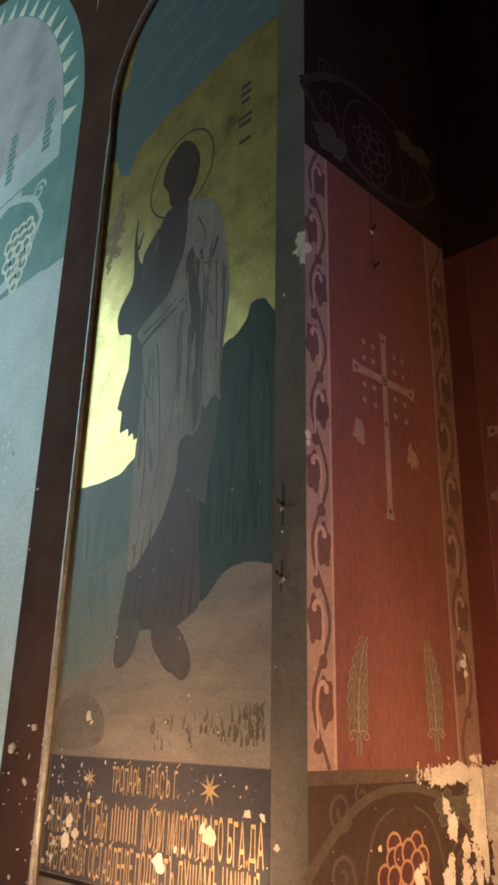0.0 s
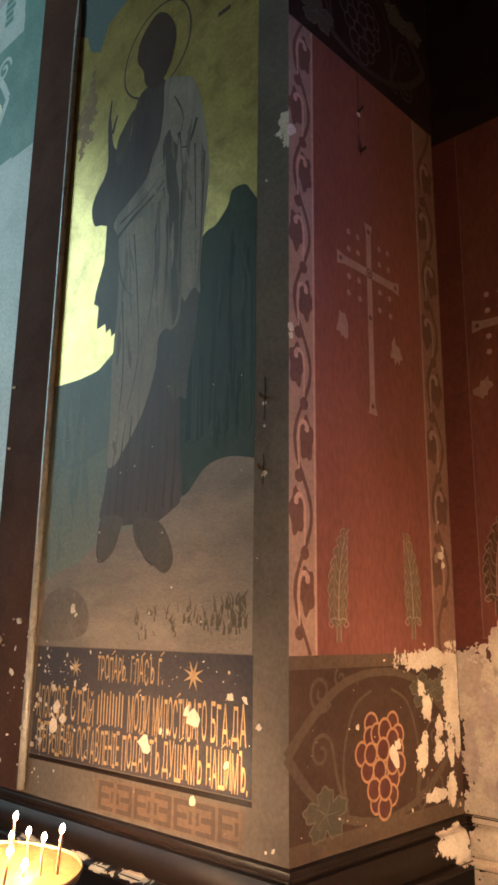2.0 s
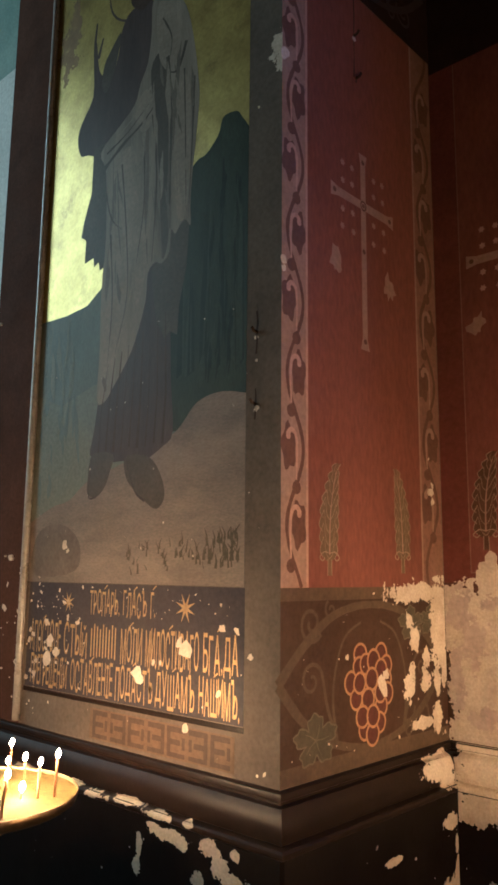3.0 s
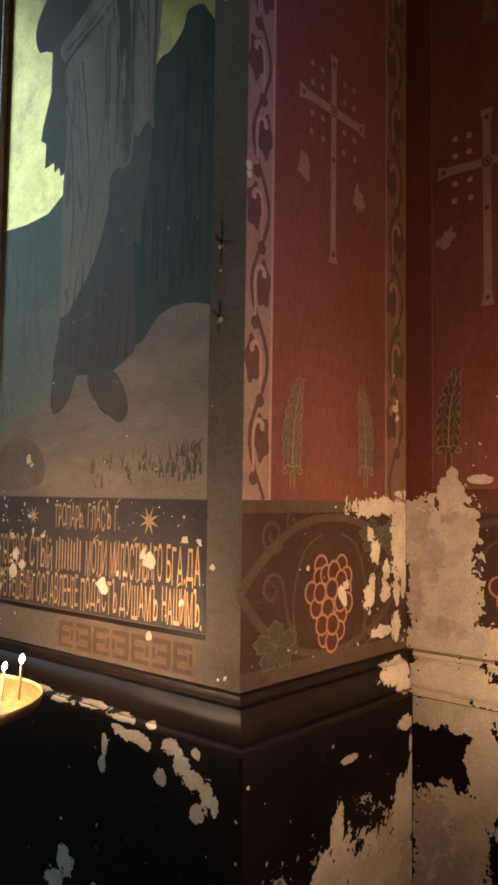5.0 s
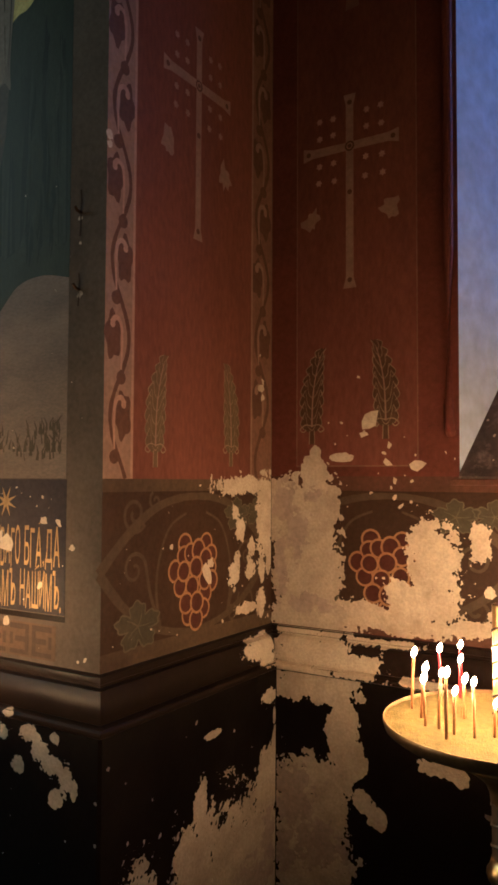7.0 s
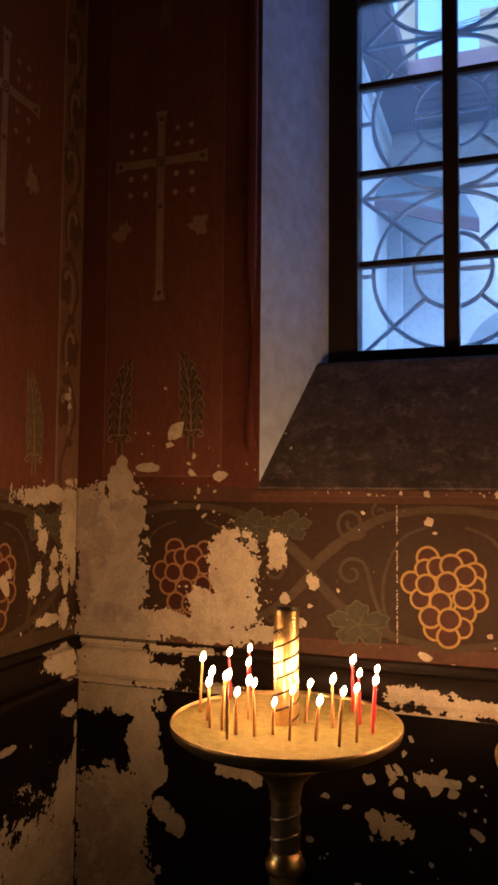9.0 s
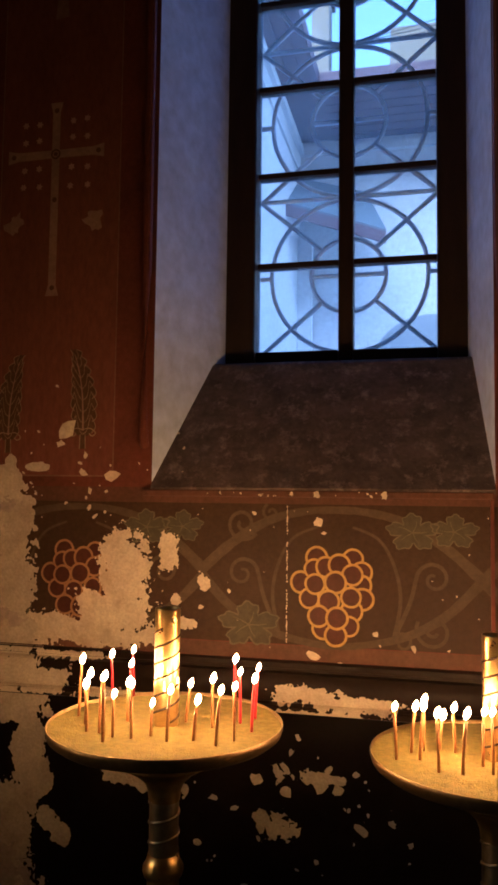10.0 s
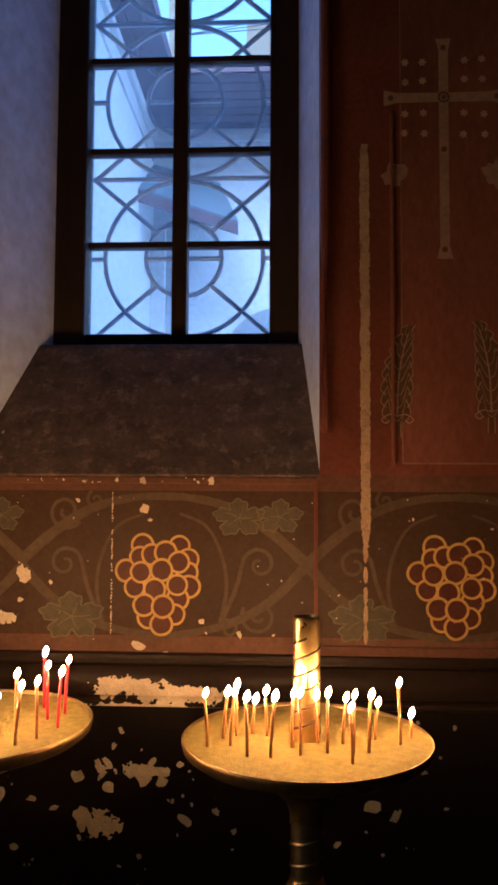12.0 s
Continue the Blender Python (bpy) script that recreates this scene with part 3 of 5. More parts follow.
for k in range(7):
    apart_of("eave_board", solid(((-0.83, 6.95 + 0.155 * k, 5.178), (6.0, 7.09 + 0.155 * k, 5.190))), OUT_BROWN)
for k in range(3):
    apart_of("eave_board", solid(((-1.18 + 0.115 * k, 3.42, 5.172 + 0.004 * k), (-1.085 + 0.115 * k, 6.9, 5.190))), OUT_BROWN)
apart_of("cornice", solid(((-1.19, 7.94, 5.02), (6.0, 7.999, 5.10)), bevel=0.01), OUT_WHITE)
apart_of("cornice", solid(((-1.1899, 3.6, 5.02), (-1.14, 7.93, 5.10)), bevel=0.01), OUT_WHITE)
apart_of("cornice", solid(((-1.1899, 3.6, 4.80), (-1.165, 7.93, 4.84)), bevel=0.006), OUT_WHITE)
FRONT, BACK = [(-1.19, 7.2, 4.19), (-0.25, 7.2, 3.86)], [(-0.50, 8.0, 4.55), (-1.19, 8.0, 4.76)]
apart_of("porch_roof", wedge(FRONT + BACK, [(x, y, z + 0.05) for x, y, z in FRONT + BACK]), OUT_SLATE, "blue-grey sheet porch roof")
apart_of("porch_fascia", wedge([(x, y - 0.03, z - 0.09) for x, y, z in FRONT] + [(x, y, z - 0.09) for x, y, z in FRONT[::-1]], [(x, y - 0.03, z + 0.02) for x, y, z in FRONT] + [(x, y, z + 0.02) for x, y, z in FRONT[::-1]]), OUT_BROWN, "brown porch roof edge")
apart_of("pilaster", solid(((-1.19, 7.86, -0.3), (-1.04, 7.93, 4.1)), bevel=0.01), OUT_WHITE)
# flat grey sheet on the wall; the arch recess's shade is in its colour
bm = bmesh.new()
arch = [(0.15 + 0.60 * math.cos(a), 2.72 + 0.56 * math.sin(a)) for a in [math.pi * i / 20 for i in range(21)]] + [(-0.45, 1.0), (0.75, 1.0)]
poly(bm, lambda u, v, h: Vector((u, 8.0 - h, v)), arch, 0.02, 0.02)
apart_of("arch_shade", bm, OUT_GREY, "flat grey sheet giving the shade of an arch recess")
# an ochre gable of the next house, over the eaves
house = tagged(new("house"), "ochre rendered house beyond the courtyard roofs", "house")
house.location = (0.5, 12, -0.3)
bpy.context.view_layer.update()
for name, bm, material in (("wall", wedge([(-0.62, 12.0, -0.3), (3.0, 12.0, -0.3), (3.0, 13.0, -0.3), (-0.62, 13.0, -0.3)], [(-0.45, 12.0, 8.85), (3.0, 12.0, 8.85), (3.0, 13.0, 8.85), (-0.45, 13.0, 8.85)]), OUT_OCHRE), ("chimney", solid(((-1.80, 12.6, -0.3), (-1.50, 13.0, 9.9)), ((-1.86, 12.55, 9.9), (-1.44, 13.05, 10.05)), bevel=0.02), OUT_OCHRE)):
    ob = part(name, bm, material, house)
    ob.matrix_parent_inverse = house.matrix_world.inverted()
for k in range(3):
    apart_of("cable", tube(bmesh.new(), [(-0.75 + i * 0.35, 6.72 - 0.02 * i, 5.41 + (0.22 + 0.16 * k) * i / 9 - 0.05 * math.sin(math.pi * i / 9)) for i in range(10)], 0.004, 5), WOOD_DARK, "thin dark cable")
# ---- painted decoration, shared motifs ----
def grapes(F, u, v, w, parent, rim=None, fill=None):
    """A bunch of overlapping ringed grapes, w wide."""
    k = w / 0.175
    r = 0.0240 * k
    behind = ((-0.048, 0.088), (0.044, 0.086), (0.067, 0.054), (-0.087, 0.024), (0.064, 0.020), (-0.067, -0.016), (0.069, -0.014), (0.041, -0.044), (0.034, -0.082), (-0.032, -0.090), (0.001, -0.106))
    before = ((-0.054, 0.058), (-0.024, 0.064), (0.010, 0.070), (0.043, 0.046), (-0.052, 0.021), (0.000, 0.026), (-0.017, -0.021), (0.039, -0.010), (-0.042, -0.060), (0.004, -0.063))
    dark, rims, n = bmesh.new(), bmesh.new(), 0
    for near, group in ((0, behind), (1, before)):
        for q, dv in group:
            n += 1
            size = r * (1.06 + 0.05 * math.sin(n * 1.9))
            x, z, h = u + q * k, v + dv * k, 0.0024 + 0.00010 * n
            poly(dark, F, [(x + size * math.cos(2 * math.pi * i / 18), z + size * math.sin(2 * math.pi * i / 18)) for i in range(18)], h, 0.00004)
            ring(rims, F, x, z, size * 0.88, size * 1.13, h + 0.00004, 24)
    part("painted_grapes", dark, fill or GRAPE, parent)
    part("painted_grape_outline", rims, rim or RING, parent)


def vine_leaf(F, u, v, size, parent, flip=1, edge=LEAF_EDGE):
    """A lobed leaf with a paler outline and veins."""
    pts = []
    for i in range(72):
        a = 2 * math.pi * i / 72
        lobe = abs(math.cos(2.5 * (a - 0.35))) ** 0.7
        k = 0.46 + 0.46 * lobe + 0.06 * math.cos(15 * a + 0.6)
        pts.append((u + flip * size * 1.12 * k * math.cos(a), v + size * 0.80 * k * math.sin(a)))
    lift = 0.0003 if flip < 0 else 0.0
    bm = poly(bmesh.new(), F, pts if flip > 0 else pts[::-1], 0.0030 + lift, 0.0001)
    part("painted_leaf", bm, LEAF, parent)
    bm = ribbon(bmesh.new(), F, pts + pts[:2], size * 0.055, 0.0032 + lift, wobble=0.3)
    for a in (0.0, 1.2, 2.5, 3.8, 5.0):
        ribbon(bm, F, [(u, v), (u + flip * size * 0.35 * math.cos(a), v + size * 0.25 * math.sin(a)), (u + flip * size * 0.62 * math.cos(a + 0.1), v + size * 0.45 * math.sin(a + 0.1))], size * 0.05, 0.00325 + lift + 0.00002 * a, (1, 0.4))
    part("painted_leaf_outline", bm, edge, parent)


def scroll_unit(F, g, z0, z1, parent, left=True, right=True, half=0.3325, grape_w=0.162, rim=None, fill=None, vine=None):
    """One bay of the vine frieze round a bunch of grapes at u = g, from z0 to z1."""
    m, a = (z0 + z1) / 2, (z1 - z0) / 0.39
    bm = bmesh.new()
    for side, wanted in ((-1, left), (1, right)):
        if not wanted:
            continue
        q = lambda x, z: (g + side * x, m + z * a)
        e = 0.00012 * (side + 1)
        ribbon(bm, F, smooth_line([q(half, 0.0), q(0.25, 0.075), q(0.15, 0.135), q(0.04, 0.158), q(-0.04, 0.155)]), 0.024 * a, 0.0017 + e, (1.15, 0.6), 0.15)
        ribbon(bm, F, smooth_line([q(half, 0.0), q(0.25, -0.085), q(0.15, -0.14), q(0.03, -0.165), q(-0.06, -0.162)]), 0.022 * a, 0.0018 + e, (1.15, 0.6), 0.15)
        ribbon(bm, F, smooth_line([q(0.135, -0.14), q(0.15, -0.05), q(0.135, 0.03), q(0.10, 0.09), q(0.04, 0.118)]), 0.010 * a, 0.0021 + e, (1.0, 0.6))
        u, v = q(0.225, 0.0)
        ribbon(bm, F, smooth_line([q(0.135, -0.14), q(0.17, -0.06), q(0.185, 0.0)])[:-1] + spiral(u, v, 0.040, 1.3, 0.0 if side < 0 else math.pi, -side, 24), 0.010 * a, 0.0022 + e, (1.1, 0.7))
        u, v = q(0.225, 0.122 if side < 0 else -0.12)
        ribbon(bm, F, spiral(u, v, 0.042, 1.5, -0.6 if side < 0 else 2.6, side, 28), 0.011 * a, 0.0023 + e, (0.8, 0.8))
        u, v = q(0.155, 0.150 if side < 0 else -0.15)
        ribbon(bm, F, spiral(u, v, 0.022, 1.2, 2.0, -side, 18), 0.008 * a, 0.0025 + e, (1.0, 0.8))
    part("painted_vine", bm, vine or VINE, parent)
    grapes(F, g, m - 0.040 * a, grape_w, parent, rim, fill)
    if left:
        vine_leaf(F, g - half + 0.125, m - 0.125 * a, 0.072, parent)
    if right:
        vine_leaf(F, g + half - 0.155, m + 0.108 * a, 0.058, parent)
        vine_leaf(F, g + half - 0.062, m + 0.112 * a, 0.052, parent, -1)


def cross(F, u, v, parent, h_up=0.142, h_down=0.385, arm=0.139, material=TAN, dot=SCROLL, stars=TAN, leaves=True):
    """A long flared cross with round studs, sixteen small stars and two leaves."""
    bm, k = bmesh.new(), 0.0
    poly(bm, F, [(u - 0.011, v - 0.02), (u - 0.011, v - h_down + 0.03), (u - 0.019, v - h_down), (u + 0.019, v - h_down), (u + 0.011, v - h_down + 0.03), (u + 0.011, v - 0.02), (u + 0.011, v + h_up - 0.03), (u + 0.018, v + h_up), (u - 0.018, v + h_up), (u - 0.011, v + h_up - 0.03)], 0.0022, 0.001)
    for s in (-1, 1):
        pts = [(u + s * 0.011, v - 0.011), (u + s * (arm - 0.03), v - 0.012), (u + s * arm, v - 0.019), (u + s * arm, v + 0.019), (u + s * (arm - 0.03), v + 0.012), (u + s * 0.011, v + 0.011)]
        poly(bm, F, pts if s > 0 else pts[::-1], 0.0022, 0.001)
    part("painted_cross", bm, material, parent, "tan painted long cross")
    bm = ring(bmesh.new(), F, u, v, 0.009, 0.014, 0.0030, 18)
    for du, dv, r in ((0, h_up - 0.022, 0.007), (0, -h_down + 0.022, 0.007), (arm - 0.016, 0, 0.007), (-arm + 0.016, 0, 0.007), (0, -0.125, 0.007), (0, 0, 0.006)):
        disc(bm, F, u + du, v + dv, r, 0.0032, 12)
    part("painted_stud", bm, dot, parent)
    for i, (du, dv) in enumerate([(x, z) for x in (-0.092, -0.046, 0.046, 0.092) for z in (-0.088, -0.040, 0.040, 0.088)]):
        part("painted_star", star(bmesh.new(), F, u + du + 0.003 * math.sin(7.0 * i), v + dv + 0.003 * math.cos(5.0 * i), 0.0105, 0.0024, 6, 0.6, 0.3 * i), stars, parent)
    if leaves:
        for s in (-1, 1):
            pts = [(u + s * 0.115 + 0.027 * (0.85 + 0.75 * noise.noise((i * 2.3, s * 3.0 + u * 7, v))) * math.cos(2 * math.pi * i / 18), v - 0.185 + 0.034 * (0.85 + 0.75 * noise.noise((i * 2.3, s * 3.0 + u * 7, v))) * math.sin(2 * math.pi * i / 18)) for i in range(18)]
            part("painted_leaf", poly(bmesh.new(), F, pts, 0.0022, 0.0006), material, parent)


def wheat_ear(F, u, v0, v1, parent, lean=0.02, material=SPRAY_LINE, fill=SPRAY):
    """An upright feather of overlapping leaflets on a short stalk with two volutes."""
    H, n = v1 - v0, 8
    spine = smooth_line([(u, v0), (u, v0 + H * 0.25), (u + lean * 0.12, v0 + H * 0.55), (u + lean * 0.5, v0 + H * 0.82), (u + lean, v1)], 8)
    at = lambda t: spine[max(0, min(len(spine) - 1, round(t * (len(spine) - 1))))]
    half = lambda t: 0.040 * min(1.0, 0.80 + 0.8 * (t - 0.2)) * max(0.0, 1 - ((t - 0.30) / 0.72) ** 2 if t > 0.30 else 1.0)
    lines, leaves = bmesh.new(), bmesh.new()
    for i in range(n):
        t = 0.17 + 0.72 * i / n
        for s in (-1, 1):
            cu, cv = at(t)
            tu, tv = at(t + 0.14)
            w = half(t + 0.08) * (1.0 if s * lean < 0 else 0.88)
            loop = smooth_line([(cu, cv - H * 0.015), (cu + s * w * 0.75, cv + H * 0.015), (cu + s * w * 1.04, cv + H * 0.075), (tu + s * w * 0.66, tv + H * 0.010), (tu, tv)], 3, True)
            poly(leaves, F, loop if s > 0 else loop[::-1], 0.0020 + 0.00004 * i, 0.0004)
            ribbon(lines, F, smooth_line([(cu + s * w * 0.70, cv + H * 0.012), (cu + s * w * 1.04, cv + H * 0.075), (tu + s * w * 0.64, tv + H * 0.010)], 4), 0.0022, 0.0028 + 0.00003 * i, (0.8, 0.8), 0.4)
            ribbon(lines, F, smooth_line([(cu, cv), (cu + s * w * 0.35, cv + H * 0.045), (tu + s * w * 0.62, tv)], 3), 0.0018, 0.0029 + 0.00003 * i, (1.0, 0.5), 0.4)
    rect(leaves, F, u - 0.008, u + 0.008, v0, v0 + H * 0.17, 0.0019, 0.0004)
    for s in (-1, 1):
        ribbon(lines, F, smooth_line([(u + s * 0.002, v0 + H * 0.19), (u + s * 0.020, v0 + H * 0.20), (u + s * 0.036, v0 + H * 0.155), (u + s * 0.026, v0 + H * 0.125), (u + s * 0.018, v0 + H * 0.150)], 4), 0.0034, 0.0031, (0.7, 1.0))
        ribbon(lines, F, [(u + s * 0.008, v0), (u + s * 0.007, v0 + H * 0.14)], 0.0022, 0.0031)
    part("painted_spray_spine", ribbon(bmesh.new(), F, spine[6:-5], 0.0048, 0.0036, (1, 0.4)), TAN, parent)
    part("painted_spray", leaves, fill, parent)
    part("painted_spray_outline", lines, material, parent)


def vine_border(F, u0, u1, v0, v1, parent, base, dark, line, curls, period=0.335, phase=0.0, hook=None):
    """An upright border strip: a waving stem, dark leaves in its bays and pale hooks."""
    part("painted_border", rect(bmesh.new(), F, u0, u1, v0, v1, 0.0014), base, parent)
    w, c = u1 - u0, (u0 + u1) / 2 - (u1 - u0) * 0.04
    n = int((v1 - v0) / 0.012)
    A = w * 0.30
    swing = lambda z: c + A * math.sin(2 * math.pi * z / period + phase)
    stem = ribbon(bmesh.new(), F, [(swing(v0 + (v1 - v0) * i / n) + w * 0.05, v0 + (v1 - v0) * i / n) for i in range(n + 1)], w * 0.12, 0.0022, wobble=0.3)
    leaves, hooks = bmesh.new(), bmesh.new()
    k0 = int((v0 / period + phase / (2 * math.pi)) * 2) - 1
    for k in range(k0, k0 + int(2 * (v1 - v0) / period) + 4):
        z = (k + 0.5) * period / 2 - phase * period / (2 * math.pi)
        if z < v0 + 0.045 or z > v1 - 0.06:
            continue
        s = 1 if k % 2 == 0 else -1
        cu = c - s * w * 0.08
        loop = []
        for i in range(22):
            a = 2 * math.pi * i / 22
            r = 1 + 0.16 * math.cos(5 * a + k)
            loop.append((cu - s * w * 0.10 + w * 0.27 * r * math.cos(a), z + 0.004 + period * 0.15 * r * math.sin(a)))
        poly(leaves, F, loop, 0.0018, 0.0003)
        bud = [(c + s * w * (0.10 + 0.16 * math.cos(2 * math.pi * i / 10)), z - period * 0.25 + period * 0.045 * math.sin(2 * math.pi * i / 10)) for i in range(10)]
        poly(leaves, F, bud if s > 0 else bud[::-1], 0.0019, 0.0003)
        ribbon(hooks, F, smooth_line([(swing(z - period * 0.20), z - period * 0.20), (cu + s * w * 0.20, z - period * 0.05), (cu + s * w * 0.16, z + period * 0.09), (cu - s * w * 0.02, z + period * 0.125), (cu - s * w * 0.15, z + period * 0.085)], 5), w * 0.15, 0.0024, (0.35, 1.0))
        disc(hooks, F, cu - s * w * 0.12, z + period * 0.080, w * 0.085, 0.0026, 10)
    part("painted_border_stem", stem, dark, parent)
    part("painted_border_leaves", leaves, dark, parent)
    part("painted_border_hooks", hooks, hook or HOOK, parent)
    for u in curls:
        part("painted_border_line", rect(bmesh.new(), F, u - 0.004, u + 0.004, v0, v1, 0.0020), line, parent)


# ---- red side of the pier ----
P = wall_pier
part("painted_field", rect(bmesh.new(), on_side, 1.372, 1.848, 1.43, 2.99, 0.0010), RED, P, "dull red painted field")
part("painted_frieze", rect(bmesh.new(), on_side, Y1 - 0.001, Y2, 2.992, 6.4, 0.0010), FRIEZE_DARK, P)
vine_border(on_side, Y1 - 0.001, 1.372, 1.43, 2.99, P, TAN, SCROLL, HOOK, (1.368,), 0.335, 0.6)
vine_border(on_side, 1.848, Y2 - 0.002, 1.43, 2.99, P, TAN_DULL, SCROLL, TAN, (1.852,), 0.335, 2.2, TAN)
part("painted_band", rect(bmesh.new(), on_side, Y1 - 0.001, Y2, 1.402, 1.43, 0.0014), DADO_OLIVE, P)
part("painted_band", rect(bmesh.new(), on_side, Y1 - 0.001, Y2, 1.036, 1.072, 0.0014), DADO_OLIVE, P)
part("painted_panel", rect(bmesh.new(), on_side, Y1 - 0.001, Y2, 1.072, 1.402, 0.0010), DADO_DARK, P)
scroll_unit(on_side, 1.606, 1.045, 1.425, P, half=0.335, rim=RING_TAN)
scroll_unit(on_side, 1.600, 3.00, 3.40, P, half=0.335, grape_w=0.16, rim=RING_DULL, fill=FRIEZE_DARK, vine=VINE_DIM)
cross(on_side, 1.602, 2.395, P)
wheat_ear(on_side, 1.448, 1.456, 1.717, P, 0.040)
wheat_ear(on_side, 1.754, 1.463, 1.730, P, -0.032)

# ---- window wall ----
N = wall_north
part("painted_panel", rect(bmesh.new(), on_wall, XR, 2.5, 1.072, 1.402, 0.0010), DADO_DARK, N)
for lo, hi in ((1.402, 1.44), (1.036, 1.07)):
    part("painted_band", rect(bmesh.new(), on_wall, XR, 2.5, lo, hi, 0.0014), BAND_RED if lo > 1.2 else SCROLL, N)
for g in (-0.722, -0.073, 0.592, 1.257):
    scroll_unit(on_wall, g, 1.045, 1.425, N, rim=RING_TAN if g < -0.5 else RING)
for u0, u1 in ((-0.985, -0.638), (0.476, 0.80)):
    part("painted_field", rect(bmesh.new(), on_wall, u0, u1, 1.465, 2.95, 0.0010), RED_DEEP, N, "deep red painted panel")
    bm = bmesh.new()
    for lo, hi, za, zb in ((u0, u0 + 0.003, 1.465, 2.95), (u1 - 0.003, u1, 1.465, 2.95), (u0 + 0.003, u1 - 0.003, 1.465, 1.469)):
        rect(bm, on_wall, lo, hi, za, zb, 0.0020)
    part("painted_panel_line", bm, TAN_DULL, N)
for u in (-0.825, 0.578):
    cross(on_wall, u, 2.325, N, stars=HOOK)
    wheat_ear(on_wall, u - 0.112, 1.526, 1.790, N, 0.038, fill=SPRAY_DARK)
    wheat_ear(on_wall, u + 0.100, 1.536, 1.800, N, -0.036, fill=SPRAY_DARK)
    part("painted_pendant", poly(bmesh.new(), on_wall, [(u - 0.012, 2.70), (u + 0.028, 2.705), (u + 0.022, 2.78), (u - 0.004, 2.78)], 0.0022), TAN_DULL, N)
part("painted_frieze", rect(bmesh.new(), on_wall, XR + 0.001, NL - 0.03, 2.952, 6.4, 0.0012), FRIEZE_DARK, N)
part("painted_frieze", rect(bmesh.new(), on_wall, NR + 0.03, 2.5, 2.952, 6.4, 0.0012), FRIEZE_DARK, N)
# rolls down both niche arrises, rounded at their feet
for u in (NL - 0.020, NR + 0.014):
    roll = tube(bmesh.new(), [on_wall(u, z, h) for z, h in ((1.545, 0.0), (1.552, 0.009), (1.57, 0.012), (2.0, 0.012), (2.6, 0.012), (NT, 0.012))], 0.013, 10)
    part("arris_roll", roll, RED_BROWN, N, "rounded red-brown arris roll")
# shallow apron below the sill, with a hairline joint
part("apron_edge", solid(((NR - 0.012, Y2 - 0.008, 1.04), (NR - 0.004, Y2, NB))), RED_BROWN, N)
part("sill_edge", solid(((NL - 0.02, Y2 - 0.010, NB - 0.012), (NR - 0.004, Y2, NB + 0.004)), bevel=0.003), BAND_RED, N, "worn red-brown edge below the sill")
part("plaster_chip", chips(lambda u, v, h=0.0: Vector((u, Y2 - 0.0102 - paint(h), v)), scatter(22, -0.40, 0.05, NB - 0.010, NB + 0.002, 0.0015, 0.010, 61), 0.002, 17), FLAKE, N)
part("dado_ledge", solid(((NR - 0.003, Y2 - 0.011, 1.034), (2.5, Y2, 1.056)), bevel=0.003), BAND_RED, N, "worn red-brown ledge below the frieze")
bm = bmesh.new()
rng = random.Random(9)
for i in range(46):
    z = 1.075 + 0.325 * i / 46
    if rng.random() < 0.72:
        rect(bm, on_wall, -0.188 - rng.uniform(0.001, 0.0028), -0.188 + rng.uniform(0.0, 0.002), z, z + rng.uniform(0.003, 0.008), 0.0040)
part("plaster_crack", bm, FLAKE, N, "broken pale hairline crack")
# patched chase running down beside the niche
chase = peeled(on_wall, 0.365, 0.42, 1.05, 2.215, [(0.393, 1.36 + 0.03 * k, 0.0110, 0.09) for k in range(0, 27)] + [(0.392, 1.08 + 0.045 * k, 0.005, 0.022) for k in range(0, 7)], 0.006, 0.0025, 0.22, 40, 3.0, fine=0.25)
part("patched_chase", chase, CHASE, N, "narrow unpainted plaster patch")
part("panel_arris", solid(((0.452, Y2 - 0.007, 1.462), (0.460, Y2, 2.29)), bevel=0.002), RED_DEEP, N)

# ---- west bay wall ----
B = wall_bay
CX, CZ, CR = -3.565, 3.64, 1.50


def arc(r, a0, a1, n=24):
    return [(CX + r * math.cos(a0 + (a1 - a0) * i / n), CZ + r * math.sin(a0 + (a1 - a0) * i / n)) for i in range(n + 1)]


part("dark_spandrel", poly(bmesh.new(), on_west, arc(CR, 0.0, 1.5)[::-1] + [(-2.052, CZ), (-2.052, 6.4), (CX + 0.1, 6.4)], 0.006, 0.006), DARK_BROWN, B, "dark painted arch spandrel")
bm = ribbon(bmesh.new(), on_west, arc(CR - 0.075, 0.0, 1.55), 0.15, 0.002)
rect(bm, on_west, -2.21, -2.052, 3.04, CZ, 0.002)
part("painted_arch_band", bm, TURQ, B, "turquoise painted arch band")
for k in range(12):
    a = 0.05 + 0.11 * k
    tri = [(CX + (CR - q) * math.cos(a + d), CZ + (CR - q) * math.sin(a + d)) for q, d in ((0.145, 0.0), (0.04, 0.022), (0.145, 0.055))]
    part("painted_triangle", poly(bmesh.new(), on_west, tri, 0.0028, 0.0006), CREAM, B)
part("painted_lunette", poly(bmesh.new(), on_west, arc(CR - 0.15, 0.12, 1.55) + [(CX, 3.64)], 0.0012), MAUVE, B, "mauve grey lunette")
part("painted_frieze", rect(bmesh.new(), on_west, -5.0, -2.052, 3.05, 3.56, 0.0014), TURQ, B)
part("painted_band", rect(bmesh.new(), on_west, -5.0, -2.21, 3.56, 3.64, 0.0018), PALE, B)
